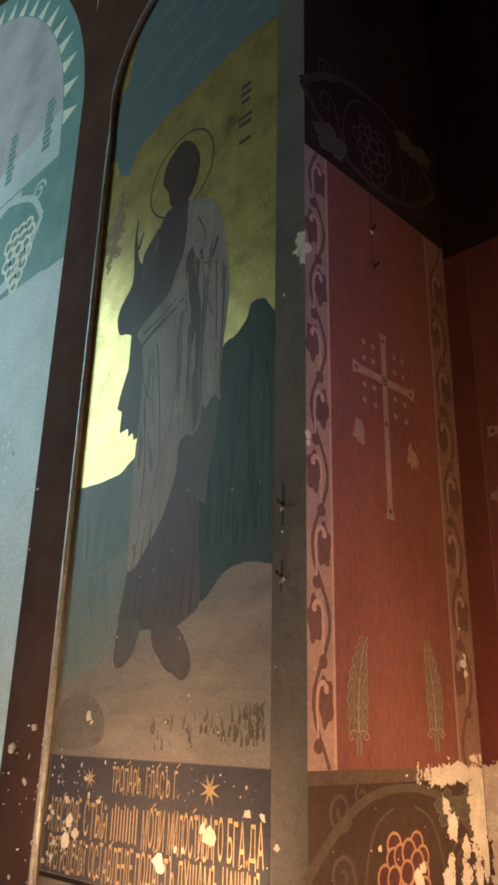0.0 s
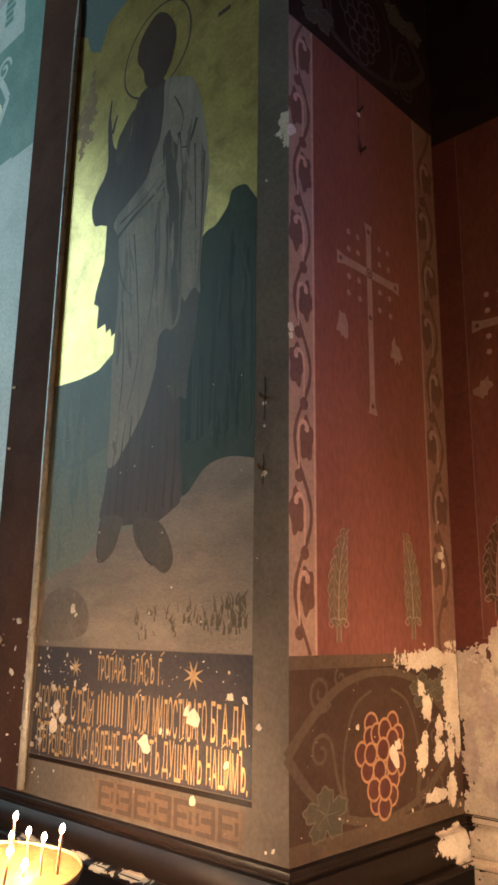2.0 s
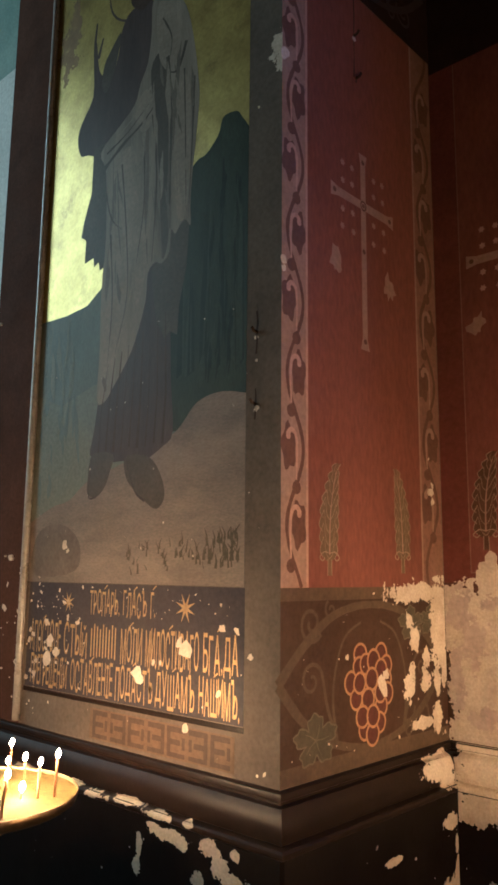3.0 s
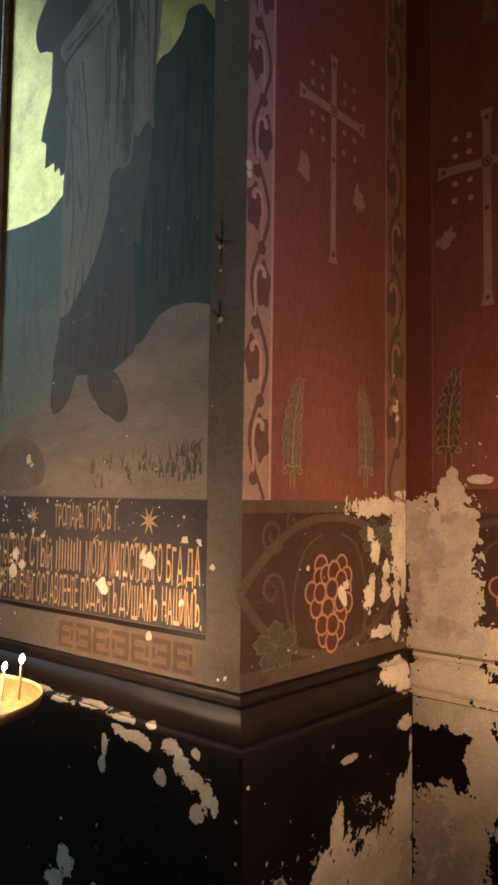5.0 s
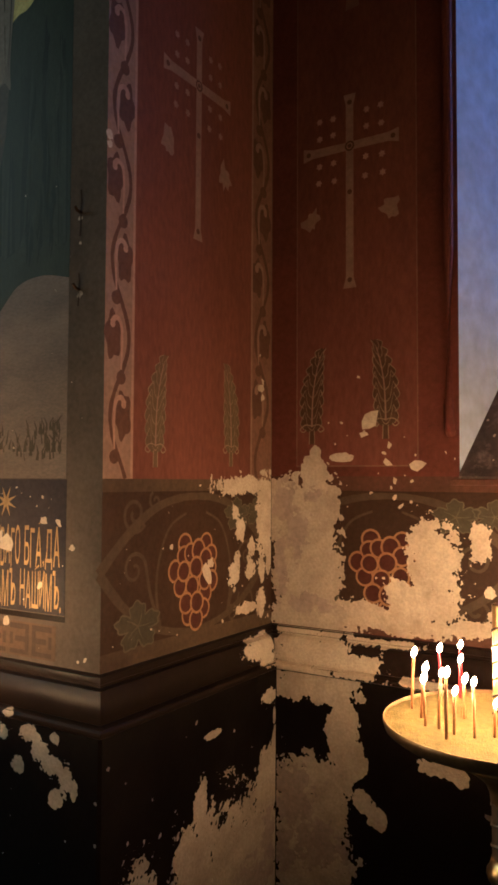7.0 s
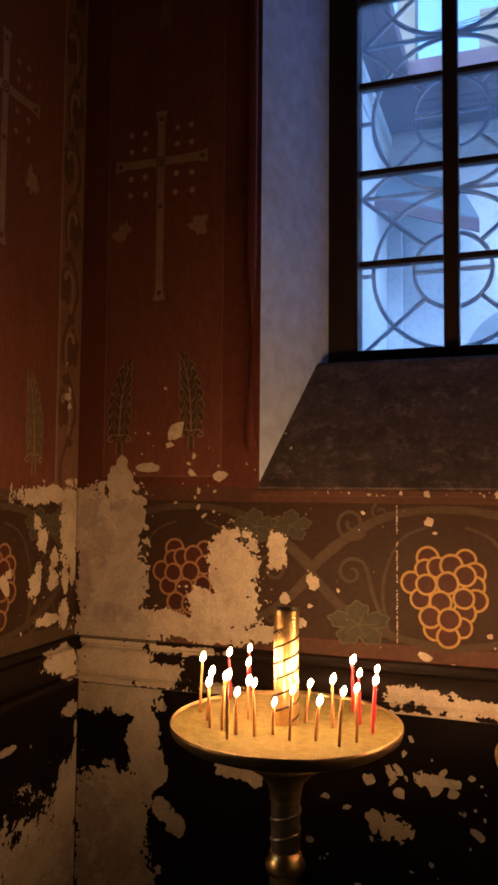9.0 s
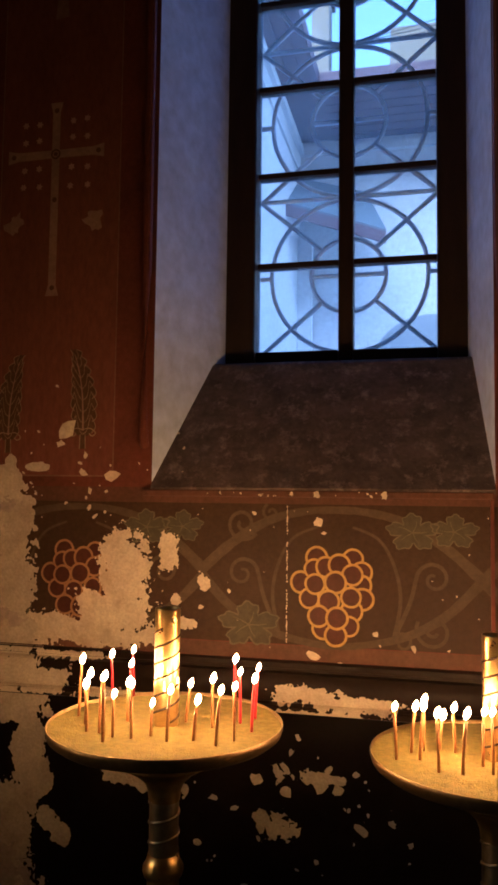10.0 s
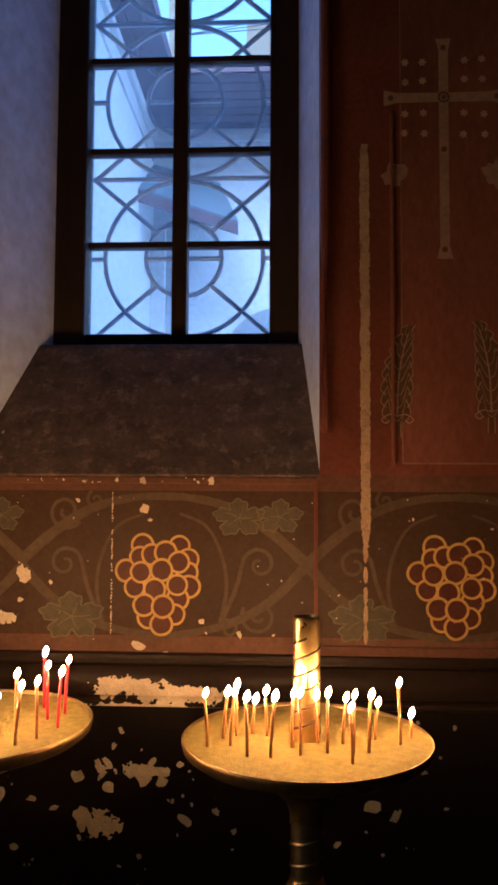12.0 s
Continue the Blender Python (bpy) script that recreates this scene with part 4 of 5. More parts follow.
for s in (0.0, -0.30):
    bm = bmesh.new()
    for i in range(9):
        rect(bm, on_west, -2.36 + s + 0.004 * math.sin(i * 2.1), -2.30 + s + 0.008 * math.sin(i * 3.7), 3.66 + 0.03 * i, 3.684 + 0.03 * i, 0.0022)
    part("illegible_lettering", bm, TURQ, B)
bm = bmesh.new()
for s in (-1, 1):
    ribbon(bm, on_west, smooth_line([(-2.58 + s * 0.30, 3.32), (-2.58 + s * 0.2, 3.45), (-2.58, 3.53), (-2.58 - s * 0.1, 3.53)]), 0.03, 0.0020)
    ribbon(bm, on_west, smooth_line([(-2.58 + s * 0.30, 3.32), (-2.58 + s * 0.2, 3.18), (-2.58, 3.10), (-2.58 - s * 0.1, 3.10)]), 0.03, 0.0020)
    ribbon(bm, on_west, spiral(-2.58 + s * 0.25, 3.46, 0.05, 1.4, 0, s), 0.014, 0.0022)
part("painted_vine", bm, PALE, B)
rims = bmesh.new()
for n, (dv, us) in enumerate([(0.10, (-0.9, 0.1, 1.1)), (0.06, (-1.5, -0.5, 0.5, 1.5)), (0.015, (-1.1, 0.0, 1.1)), (-0.03, (-1.4, -0.5, 0.6, 1.4)), (-0.075, (-0.8, 0.2, 1.0)), (-0.12, (-0.3, 0.6)), (-0.155, (0.1,))]):
    for q in us:
        ring(rims, on_west, -2.44 + q * 0.058, 3.23 + dv, 0.020, 0.035, 0.003 + 0.0001 * n, 16)
part("painted_grape_outline", rims, CREAM, B)
cross(on_west, -2.38, 2.35, B, 0.142, 0.40, 0.15, PALE, TURQ, CREAM, True)
part("painted_field", rect(bmesh.new(), on_west, -4.6, -2.052, 0.9, 3.05, 0.0008), PALE, B)
# dark upright between the bay and the mural
part("dark_upright", rect(bmesh.new(), on_pier, -2.30, -2.037, 0.9, 3.84, 0.0060), DARK_BROWN, P, "dark brown painted upright, scuffed")
part("scuffs", chips(on_pier, scatter(26, -2.29, -2.05, 1.06, 1.55, 0.003, 0.013, 4) + [(-2.275, 2.26, 0.008), (-2.275, 2.05, 0.005), (-2.24, 1.44, 0.020), (-2.15, 1.35, 0.014), (-2.06, 1.20, 0.02), (-2.06, 1.15, 0.016)], 0.0068, 2), FLAKE, P)

# ---- the mural ----
ML, MR, MB, MS = -2.03, -1.168, 1.43, 3.78
MC, MRAD = (ML + MR) / 2, (MR - ML) / 2
head_arc = [(MC + MRAD * math.cos(math.pi * i / 24), MS + MRAD * math.sin(math.pi * i / 24)) for i in range(25)]


def mural(name, pts, h, material, smooth=0, label=""):
    return part(name, poly(bmesh.new(), on_pier, smooth_line(pts, smooth, True) if smooth else pts, h, 0.0001), material, P, label)


mural("mural_sky", [(ML, MB), (MR, MB)] + head_arc, 0.0010, P_SKY, 0, "faded blue-grey painted sky")
mural("mural_gold", [(ML, 2.19), (-1.70, 2.19), (-1.40, 2.40), (MR, 2.45), (MR, 3.545), (-1.30, 3.56), (-1.50, 3.53), (-1.70, 3.50), (-1.80, 3.47), (-1.86, 3.45), (-1.90, 3.36), (-1.96, 3.40), (-1.985, 3.47), (ML, 3.50)], 0.0014, GOLD, 0, "gold ground, tarnished and mottled")
mural("mural_cloud", [(ML, 3.90), (-1.98, 3.98), (-1.93, 4.05), (-1.95, 3.86), (-1.99, 3.80), (ML, 3.78)], 0.0014, GOLD, 4)
part("mural_smudge", peeled(on_pier, -2.03, -1.86, 2.96, 3.32, [(-1.925, 3.21, 0.020, 0.07), (-1.955, 3.14, 0.045, 0.05), (-1.99, 3.09, 0.03, 0.03), (-1.93, 3.05, 0.035, 0.025), (-1.97, 3.02, 0.02, 0.03)], 0.0018, 0.004, 0.9, 30, 5.5, 0.0001, fine=0.6), P_SMUDGE, P, "brown stain on the gold ground")
mural("mural_ridge", [(ML, 1.90), (-1.6, 1.90), (-1.62, 2.32), (-1.74, 2.245), (-1.80, 2.212), (-1.90, 2.205), (ML, 2.21)], 0.0018, P_LAKE, 0, "hazy blue ridge")
mural("mural_hill", [(-1.62, 1.80), (MR, 1.80)] + smooth_line([(MR, 2.515), (-1.19, 2.548), (-1.21, 2.572), (-1.255, 2.575), (-1.272, 2.535), (-1.314, 2.499), (-1.358, 2.487), (-1.45, 2.40), (-1.62, 2.30)], 5), 0.0022, P_HILL, 0, "dark green wooded hill")
mural("mural_meadow", [(ML, 1.60), (-1.5, 1.60), (-1.5, 1.95), (-1.75, 1.97), (-1.90, 1.93), (ML, 1.98)], 0.0024, P_MEADOW, 0)
mural("mural_ground", [(ML, MB), (MR, MB)] + smooth_line([(MR, 1.86), (-1.25, 1.875), (-1.33, 1.86), (-1.40, 1.80), (-1.50, 1.765), (-1.62, 1.735), (-1.76, 1.70), (-1.84, 1.655), (-1.92, 1.64), (ML, 1.60)], 5), 0.0028, P_EARTH, 0, "pale brown earth")
bm = bmesh.new()
rng = random.Random(12)
for i in range(90):
    u = MR - 0.02 - 0.40 * rng.random() ** 1.5
    v = 1.45 + 0.07 * rng.random() + 0.05 * (u + 1.6)
    tall = rng.uniform(0.012, 0.03) + 0.045 * max(0, u + 1.42)
    ribbon(bm, on_pier, [(u, v), (u + rng.uniform(-0.004, 0.004), v + tall * 0.5), (u + rng.uniform(-0.012, 0.012), v + tall)], rng.uniform(0.003, 0.009), 0.0034, (1.2, 0.15), 0.5)
part("mural_grass", bm, P_GRASS, P)
mural("mural_rock", [(-2.0, 1.45), (-1.80, 1.46), (-1.78, 1.53), (-1.84, 1.58), (-1.93, 1.59), (-2.0, 1.55)], 0.0032, P_ROCK, 4)
rng = random.Random(8)
for k in range(16):
    u, w, tall = rng.uniform(-1.42, MR - 0.02), rng.uniform(0.008, 0.028), rng.uniform(0.2, 0.5)
    mural("mural_tree_shade", [(u, 1.93), (u + w, 1.94), (u + w * 0.8, 1.94 + tall * 0.7), (u + w * 0.45, 1.94 + tall), (u + w * 0.1, 1.94 + tall * 0.6)], 0.00235 + 0.00002 * k, P_HILL_LIGHT if k % 3 == 1 else P_HILL_DARK)
# halo and the plain figure of the mural
part("mural_halo", ring(bmesh.new(), on_pier, -1.594, 3.195, 0.152, 0.159, 0.0030, 48), KEY_DARK, P, "thin dark halo ring")
mural("mural_figure_robe", [(-1.64, 3.08), (-1.685, 3.04), (-1.70, 2.96), (-1.735, 2.90), (-1.785, 2.945), (-1.80, 2.99), (-1.812, 3.06), (-1.826, 3.05), (-1.822, 2.98), (-1.818, 2.88), (-1.874, 2.81), (-1.888, 2.76), (-1.868, 2.705), (-1.828, 2.692), (-1.74, 2.66), (-1.60, 2.70), (-1.53, 2.80), (-1.535, 3.05)], 0.0032, P_TUNIC, 3, "plain dark tunic shape")
mural("mural_figure_sleeve", [(-1.69, 3.035), (-1.70, 2.97), (-1.72, 2.91), (-1.75, 2.865), (-1.775, 2.895), (-1.768, 2.96), (-1.735, 3.00)], 0.0034, P_FOLD, 3)
mural("mural_figure_skirt", [(-1.72, 2.00), (-1.728, 1.90), (-1.740, 1.83), (-1.752, 1.775), (-1.71, 1.757), (-1.663, 1.746), (-1.60, 1.744), (-1.522, 1.738), (-1.447, 1.768), (-1.413, 1.801), (-1.425, 1.93), (-1.432, 2.05), (-1.46, 2.30), (-1.70, 2.30)], 0.0034, P_TUNIC, 3)
# the dark fall of cloth behind, its stepped hem, then the mantle in front
mural("mural_figure_mantle", [(-1.80, 2.70), (-1.802, 2.56), (-1.836, 2.473), (-1.845, 2.434), (-1.819, 2.418), (-1.820, 2.346), (-1.778, 2.352), (-1.774, 2.322), (-1.752, 2.332), (-1.745, 2.305), (-1.725, 2.31), (-1.68, 2.40), (-1.70, 2.70)], 0.0036, P_FOLD)
mural("mural_figure_mantle", [(-1.515, 2.24), (-1.508, 2.19), (-1.487, 2.09), (-1.470, 2.075), (-1.456, 2.045), (-1.435, 2.06), (-1.407, 2.045), (-1.402, 2.12), (-1.378, 2.22), (-1.370, 2.34), (-1.45, 2.36)], 0.0036, P_FOLD)
MANTLE = [(-1.545, 3.058), (-1.48, 3.035), (-1.42, 2.995), (-1.38, 2.893), (-1.346, 2.706), (-1.348, 2.617), (-1.363, 2.483), (-1.369, 2.383), (-1.366, 2.324), (-1.385, 2.345), (-1.405, 2.338), (-1.425, 2.318), (-1.440, 2.335), (-1.446, 2.275), (-1.475, 2.252), (-1.50, 2.262), (-1.529, 2.240),
          (-1.535, 2.163), (-1.574, 2.06), (-1.615, 2.00), (-1.662, 1.948), (-1.696, 1.915), (-1.731, 1.925), (-1.728, 2.07), (-1.733, 2.235), (-1.722, 2.40), (-1.735, 2.60), (-1.765, 2.675), (-1.68, 2.725), (-1.612, 2.765), (-1.590, 2.82), (-1.560, 2.87), (-1.548, 2.96)]
mural("mural_figure_mantle", MANTLE, 0.0038, P_ROBE, 3, "plain grey mantle shape")
mural("mural_figure_head", [(-1.595, 3.325), (-1.549, 3.295), (-1.508, 3.22), (-1.510, 3.15), (-1.540, 3.085), (-1.59, 3.055), (-1.641, 3.095), (-1.655, 3.15), (-1.688, 3.205), (-1.678, 3.27), (-1.635, 3.312)], 0.0064, P_SKIN, 4, "plain dark oval")
part("mural_figure_hand", ribbon(ribbon(bmesh.new(), on_pier, [(-1.818, 3.02), (-1.820, 3.07), (-1.814, 3.128)], 0.016, 0.0036, (1, 0.5)), on_pier, [(-1.800, 3.00), (-1.790, 3.03), (-1.779, 3.06)], 0.015, 0.0037, (1, 0.5)), P_TUNIC, P)
for pts in ([(-1.740, 1.775), (-1.758, 1.70), (-1.752, 1.664), (-1.715, 1.657), (-1.68, 1.68), (-1.660, 1.72), (-1.648, 1.765)], [(-1.595, 1.755), (-1.590, 1.70), (-1.555, 1.665), (-1.513, 1.635), (-1.468, 1.613), (-1.438, 1.638), (-1.450, 1.69), (-1.50, 1.745)]):
    mural("mural_figure_foot", pts, 0.0036, P_FOOT, 4)
    part("mural_folds", ribbon(bmesh.new(), on_pier, smooth_line([pts[0], pts[2], pts[3]]), 0.006, 0.0040, (0.4, 1.0), 0.5), P_TUNIC, P)
for pts, tone in (([(-1.545, 2.84), (-1.49, 2.87), (-1.468, 2.70), (-1.452, 2.45), (-1.452, 2.31), (-1.475, 2.27), (-1.49, 2.45), (-1.515, 2.66)], P_FOLD), ([(-1.70, 2.58), (-1.62, 2.64), (-1.575, 2.50), (-1.60, 2.28), (-1.66, 2.06), (-1.708, 2.00), (-1.706, 2.25)], P_LIGHT),
                  ([(-1.445, 2.74), (-1.385, 2.74), (-1.375, 2.50), (-1.388, 2.36), (-1.42, 2.37), (-1.438, 2.55)], P_LIGHT), ([(-1.525, 3.03), (-1.46, 3.00), (-1.425, 2.88), (-1.455, 2.80), (-1.51, 2.86)], P_LIGHT), ([(-1.61, 2.74), (-1.56, 2.79), (-1.52, 2.70), (-1.57, 2.66)], P_LIGHT),
                  ([(-1.60, 2.28), (-1.565, 2.42), (-1.535, 2.40), (-1.535, 2.27), (-1.57, 2.16)], P_LIGHT)):
    STROKES[0] += 1
    mural("mural_folds", pts, 0.00390 + 0.0001 * (STROKES[0] % 9), tone, 4)
dark, light = bmesh.new(), bmesh.new()
for pts, w in (([(-1.745, 2.615), (-1.66, 2.66), (-1.56, 2.70), (-1.46, 2.78)], 0.022), ([(-1.735, 2.66), (-1.64, 2.69), (-1.55, 2.74)], 0.012), ([(-1.475, 2.85), (-1.455, 2.68), (-1.450, 2.50), (-1.447, 2.34)], 0.022), ([(-1.40, 2.86), (-1.43, 2.79), (-1.47, 2.80)], 0.018),
               ([(-1.53, 2.70), (-1.505, 2.50), (-1.515, 2.27)], 0.018), ([(-1.565, 2.64), (-1.555, 2.45), (-1.58, 2.28)], 0.012), ([(-1.735, 2.55), (-1.70, 2.45), (-1.65, 2.40)], 0.012), ([(-1.70, 2.40), (-1.68, 2.20), (-1.69, 2.02)], 0.012), ([(-1.66, 2.60), (-1.63, 2.40), (-1.615, 2.20), (-1.66, 2.04)], 0.010),
               ([(-1.405, 2.78), (-1.395, 2.6), (-1.385, 2.37)], 0.010), ([(-1.365, 2.74), (-1.368, 2.55), (-1.375, 2.36)], 0.012), ([(-1.50, 2.98), (-1.46, 2.90), (-1.47, 2.82)], 0.012)):
    ribbon(dark, on_pier, smooth_line(pts), w * 0.7, 0.0052, (1.0, 0.15), 0.6)
for pts, w in (([(-1.70, 2.69), (-1.60, 2.735), (-1.54, 2.79)], 0.012), ([(-1.60, 2.55), (-1.575, 2.38), (-1.60, 2.2), (-1.65, 2.05)], 0.014), ([(-1.69, 2.50), (-1.665, 2.25), (-1.685, 2.05)], 0.010), ([(-1.43, 2.72), (-1.425, 2.55), (-1.41, 2.39)], 0.012), ([(-1.54, 2.60), (-1.535, 2.45), (-1.545, 2.30)], 0.010)):
    ribbon(light, on_pier, smooth_line(pts), w * 0.7, 0.0056, (0.3, 0.8), 0.6)
skirt_lines = bmesh.new()
for k in range(9):
    u = -1.715 + 0.033 * k
    ribbon(skirt_lines, on_pier, [(u + 0.03 - 0.004 * k, 2.02 + 0.012 * k), (u + 0.008, 1.90), (u, 1.775 + 0.004 * math.sin(k * 2.0))], 0.005 + 0.003 * (k % 3), 0.0040, (0.3, 1.0), 0.5)
part("mural_folds", skirt_lines, P_SKIN, P)


def inside(u, v, loop):
    hit = False
    for (a, b), (c, d) in zip(loop, loop[1:] + loop[:1]):
        if (b > v) != (d > v) and u < (c - a) * (v - b) / (d - b) + a:
            hit = not hit
    return hit


def strokes(name, loop, n, tones, h, run, w, seed, slope=(0.0, -1.0), sway=0.15):
    """Brush strokes laid inside a painted area, in the tones given."""
    rng, us, vs = random.Random(seed), [p[0] for p in loop], [p[1] for p in loop]
    made = [bmesh.new() for _ in tones]
    for i in range(n):
        u, v, lean = rng.uniform(min(us), max(us)), rng.uniform(min(vs), max(vs)), rng.uniform(-sway, sway)
        step, line = run * rng.uniform(0.5, 1.3) / 10, []
        for k in range(11):
            p = (u + step * k * (slope[0] + lean * slope[1]) + 0.002 * math.sin(k * 0.8 + i), v + step * k * (slope[1] - lean * slope[0]))
            if not all(inside(p[0] + d, p[1], loop) for d in (-w, 0.0, w)):
                break
            line.append(p)
        if len(line) > 4:
            ribbon(made[i % len(tones)], on_pier, line, w * rng.uniform(0.4, 1.3), h + 0.0001 * (i % 20), (0.8, 1.0), 0.7, True)
    for bm, tone in zip(made, tones):
        part(name, bm, tone, P)


mantle = smooth_line(MANTLE, 3, True)
strokes("mural_folds", mantle, 110, (P_MID_DARK, P_MID_LIGHT), 0.0040, 0.22, 0.017, 77, (0.10, -1.0), 0.22)
strokes("mural_strokes", [(-1.335, 1.90), (MR - 0.01, 1.90), (MR - 0.01, 2.50), (-1.30, 2.46)], 90, (P_HILL_DARK, P_HILL_LIGHT, P_HILL), 0.0029, 0.16, 0.012, 31, (0.0, -1.0), 0.12)
strokes("mural_strokes", [(ML + 0.01, 1.62), (-1.76, 1.72), (-1.75, 2.18), (ML + 0.01, 2.19)], 70, (P_LAKE, P_MEADOW), 0.0044, 0.12, 0.020, 32, (0.05, -1.0), 0.15)
strokes("mural_strokes", [(ML + 0.02, 3.60), (MR - 0.02, 3.62), (MR - 0.02, 4.0), (-1.6, 4.15), (ML + 0.06, 3.95)], 70, (P_SKY, P_SKY_PALE), 0.0016, 0.16, 0.03, 34, (1.0, 0.35), 0.2)
part("mural_folds", dark, P_FOLD, P)
part("mural_folds", light, P_LIGHT, P)
bm = bmesh.new()
for i, (w, v) in enumerate(((0.020, 3.36), (0.024, 3.33), (0.018, 3.30), (0.028, 3.24), (0.026, 3.215), (0.024, 3.15))):
    rect(bm, on_pier, -1.30 - w, -1.30 + w, v - 0.009, v + 0.006, 0.0030)
part("illegible_lettering", bm, KEY_DARK, P)
# round moulding that edges the mural, its grey lightened for the daylight highlight
edge = [(ML - 0.006, Y1 - 0.010, 1.045 + i * (MS - 1.045) / 12) for i in range(12)] + [(MC - (MRAD + 0.006) * math.cos(math.pi * i / 24), Y1 - 0.010, MS + (MRAD + 0.006) * math.sin(math.pi * i / 24)) for i in range(25)]
part("mural_moulding", tube(bmesh.new(), edge, 0.011, 10), mat("worn_moulding_highlit", (0.42, 0.39, 0.36), (0.25, 0.23, 0.21), 0.3, spec=0.8, scale=14, dirt=(0.5, 0.42, 0.34), dirt_amount=0.6, dirt_scale=16), P, "worn round moulding, its grey lightened for a daylight highlight", True)
part("dark_surround", poly(bmesh.new(), on_pier, head_arc + [(-2.30, MS), (-2.30, 4.2), (-2.10, 6.4), (XR, 6.4), (XR, MS), (MR, MS)], 0.0062, 0.003), DARK_BROWN, P)
for z, r in ((1.984, 0.008), (1.93, 0.005), (1.819, 0.009), (2.55, 0.005)):
    part("plaster_chip", chips(on_pier, [(-1.137, z, r)], 0.004, int(z * 100)), FLAKE, P)

# forged nails left in the pier, with the rust runs below them
rust = mat("rust_run", (0.035, 0.022, 0.016), (0.05, 0.03, 0.02), 0.8, scale=30)
for F, u, z, drop in ((on_pier, -1.137, 1.995, 0.05), (on_pier, -1.140, 1.83, 0.035), (on_side, 1.569, 2.865, 0.12), (on_side, 1.577, 2.745, 0.012)):
    part("nail", tube(bmesh.new(), [F(u, z, 0.0), F(u, z + 0.002, 0.012), F(u, z + 0.009, 0.018)], 0.0035, 7), rust, P, "rusty bent nail")
    part("rust_run", ribbon(bmesh.new(), F, [(u, z + drop), (u + 0.002, z + drop * 0.5), (u, z), (u + 0.001, z - drop * 0.5), (u - 0.001, z - drop)], 0.009, 0.0040, (0.4, 0.5), 0.9), rust, P)
part("bare_plaster", peeled(on_pier, -1.115, XR + 0.0005, 2.58, 2.76, [(-1.075, 2.68, 0.022, 0.035), (-1.07, 2.645, 0.012, 0.03), (-1.085, 2.665, 0.015, 0.012)], 0.005, 0.0025, 0.7, 44, 2.9, 0.002, fine=0.5), FLAKE, P, "chipped pier arris")

# ---- inscription ----
part("inscription_panel", rect(bmesh.new(), on_pier, -2.015, -1.165, 1.142, 1.428, 0.0034, 0.002), P_TEXT, P, "dark violet inscription panel")
part("inscription_fillet", rect(bmesh.new(), on_pier, -2.02, -1.165, 1.128, 1.140, 0.0060, 0.006), MOULD, P)


def glyph(letter):
    """The outline of one letter as points and faces, one unit high, with its width."""
    cu = bpy.data.curves.new("letter", "FONT")
    hard = letter == "Ъ"
    cu.body = "Ь" if hard else letter
    ob = new("letter", cu)
    bpy.context.view_layer.update()
    me = bpy.data.meshes.new_from_object(ob.evaluated_get(bpy.context.evaluated_depsgraph_get()))
    bpy.data.objects.remove(ob)
    xs, ys = [v.co.x for v in me.vertices], [v.co.y for v in me.vertices]
    tall = 1.0 if letter not in ",." else 0.16
    height, foot = max(ys) - min(ys), 0.20 if hard else 0.0
    points, faces = [((v.co.x - min(xs) + foot), (v.co.y - min(ys)) / height * tall) for v in me.vertices], [list(p.vertices) for p in me.polygons]
    if hard:
        n = len(points)
        points += [(0.0, 0.87), (foot - 0.004, 0.87), (foot - 0.004, 1.0), (0.0, 1.0)]
        faces.append([n, n + 1, n + 2, n + 3])
    return points, faces, max(xs) - min(xs) + foot


def lettering(text, u0, u1, v0, v1):
    """Painted gold letters drawn out to the full height of their line and set close together."""
    marks = [glyph(c) if c != " " else ([], [], 0.35) for c in text]
    gap = 0.11
    k = (u1 - u0) / (sum(m[2] for m in marks) + gap * (len(marks) - 1))
    bm, at = bmesh.new(), u0
    for n, (points, faces, width) in enumerate(marks):
        rise = 0.004 * math.sin(n * 2.7 + u0 * 9)
        verts = [bm.verts.new(on_pier(at + x * k, v0 + rise + y * (v1 - v0), 0.0044 + 0.0002 * (n % 2))) for x, y in points]
        for f in faces:
            if len(set(f)) > 2:
                bm.faces.new([verts[i] for i in f])
        at += (width + gap) * k
    part("inscription", bm, GOLD_TEXT, P)


lettering("ТРОПАРЬ, ГЛАСЪ Г.", -1.722, -1.458, 1.350, 1.412)
for word, u0, u1 in (("АПОСТОЛЕ", -1.998, -1.848), ("СТЫЙ", -1.832, -1.728), ("МОЛИ", -1.586, -1.503), ("МИЛОСТИВАГО", -1.490, -1.304), ("БГА,ДА", -1.290, -1.182)):
    lettering(word, u0, u1, 1.238, 1.324)
for word, u0, u1 in (("ПРЕГРЕШЕНІЙ", -1.988, -1.812), ("ОСТАВЛЕНІЕ", -1.795, -1.614), ("ПОДАСТЪ", -1.602, -1.460), ("ДУШАМЪ", -1.450, -1.316), ("НАШИМЪ.", -1.302, -1.177)):
    lettering(word, u0, u1, 1.150, 1.230)
# small accents above the lines
bm = bmesh.new()
for u, v in ((-1.655, 1.416), (-1.535, 1.414), (-1.463, 1.418), (-1.93, 1.328), (-1.77, 1.328), (-1.545, 1.328), (-1.40, 1.328), (-1.24, 1.332), (-1.90, 1.234), (-1.70, 1.234), (-1.53, 1.234), (-1.385, 1.234), (-1.25, 1.234)):
    ribbon(bm, on_pier, [(u - 0.006, v - 0.001), (u, v + 0.004), (u + 0.007, v + 0.009)], 0.004, 0.0054, (0.5, 1.0))
part("lettering_accents", bm, GOLD_TEXT, P)
bm = bmesh.new()
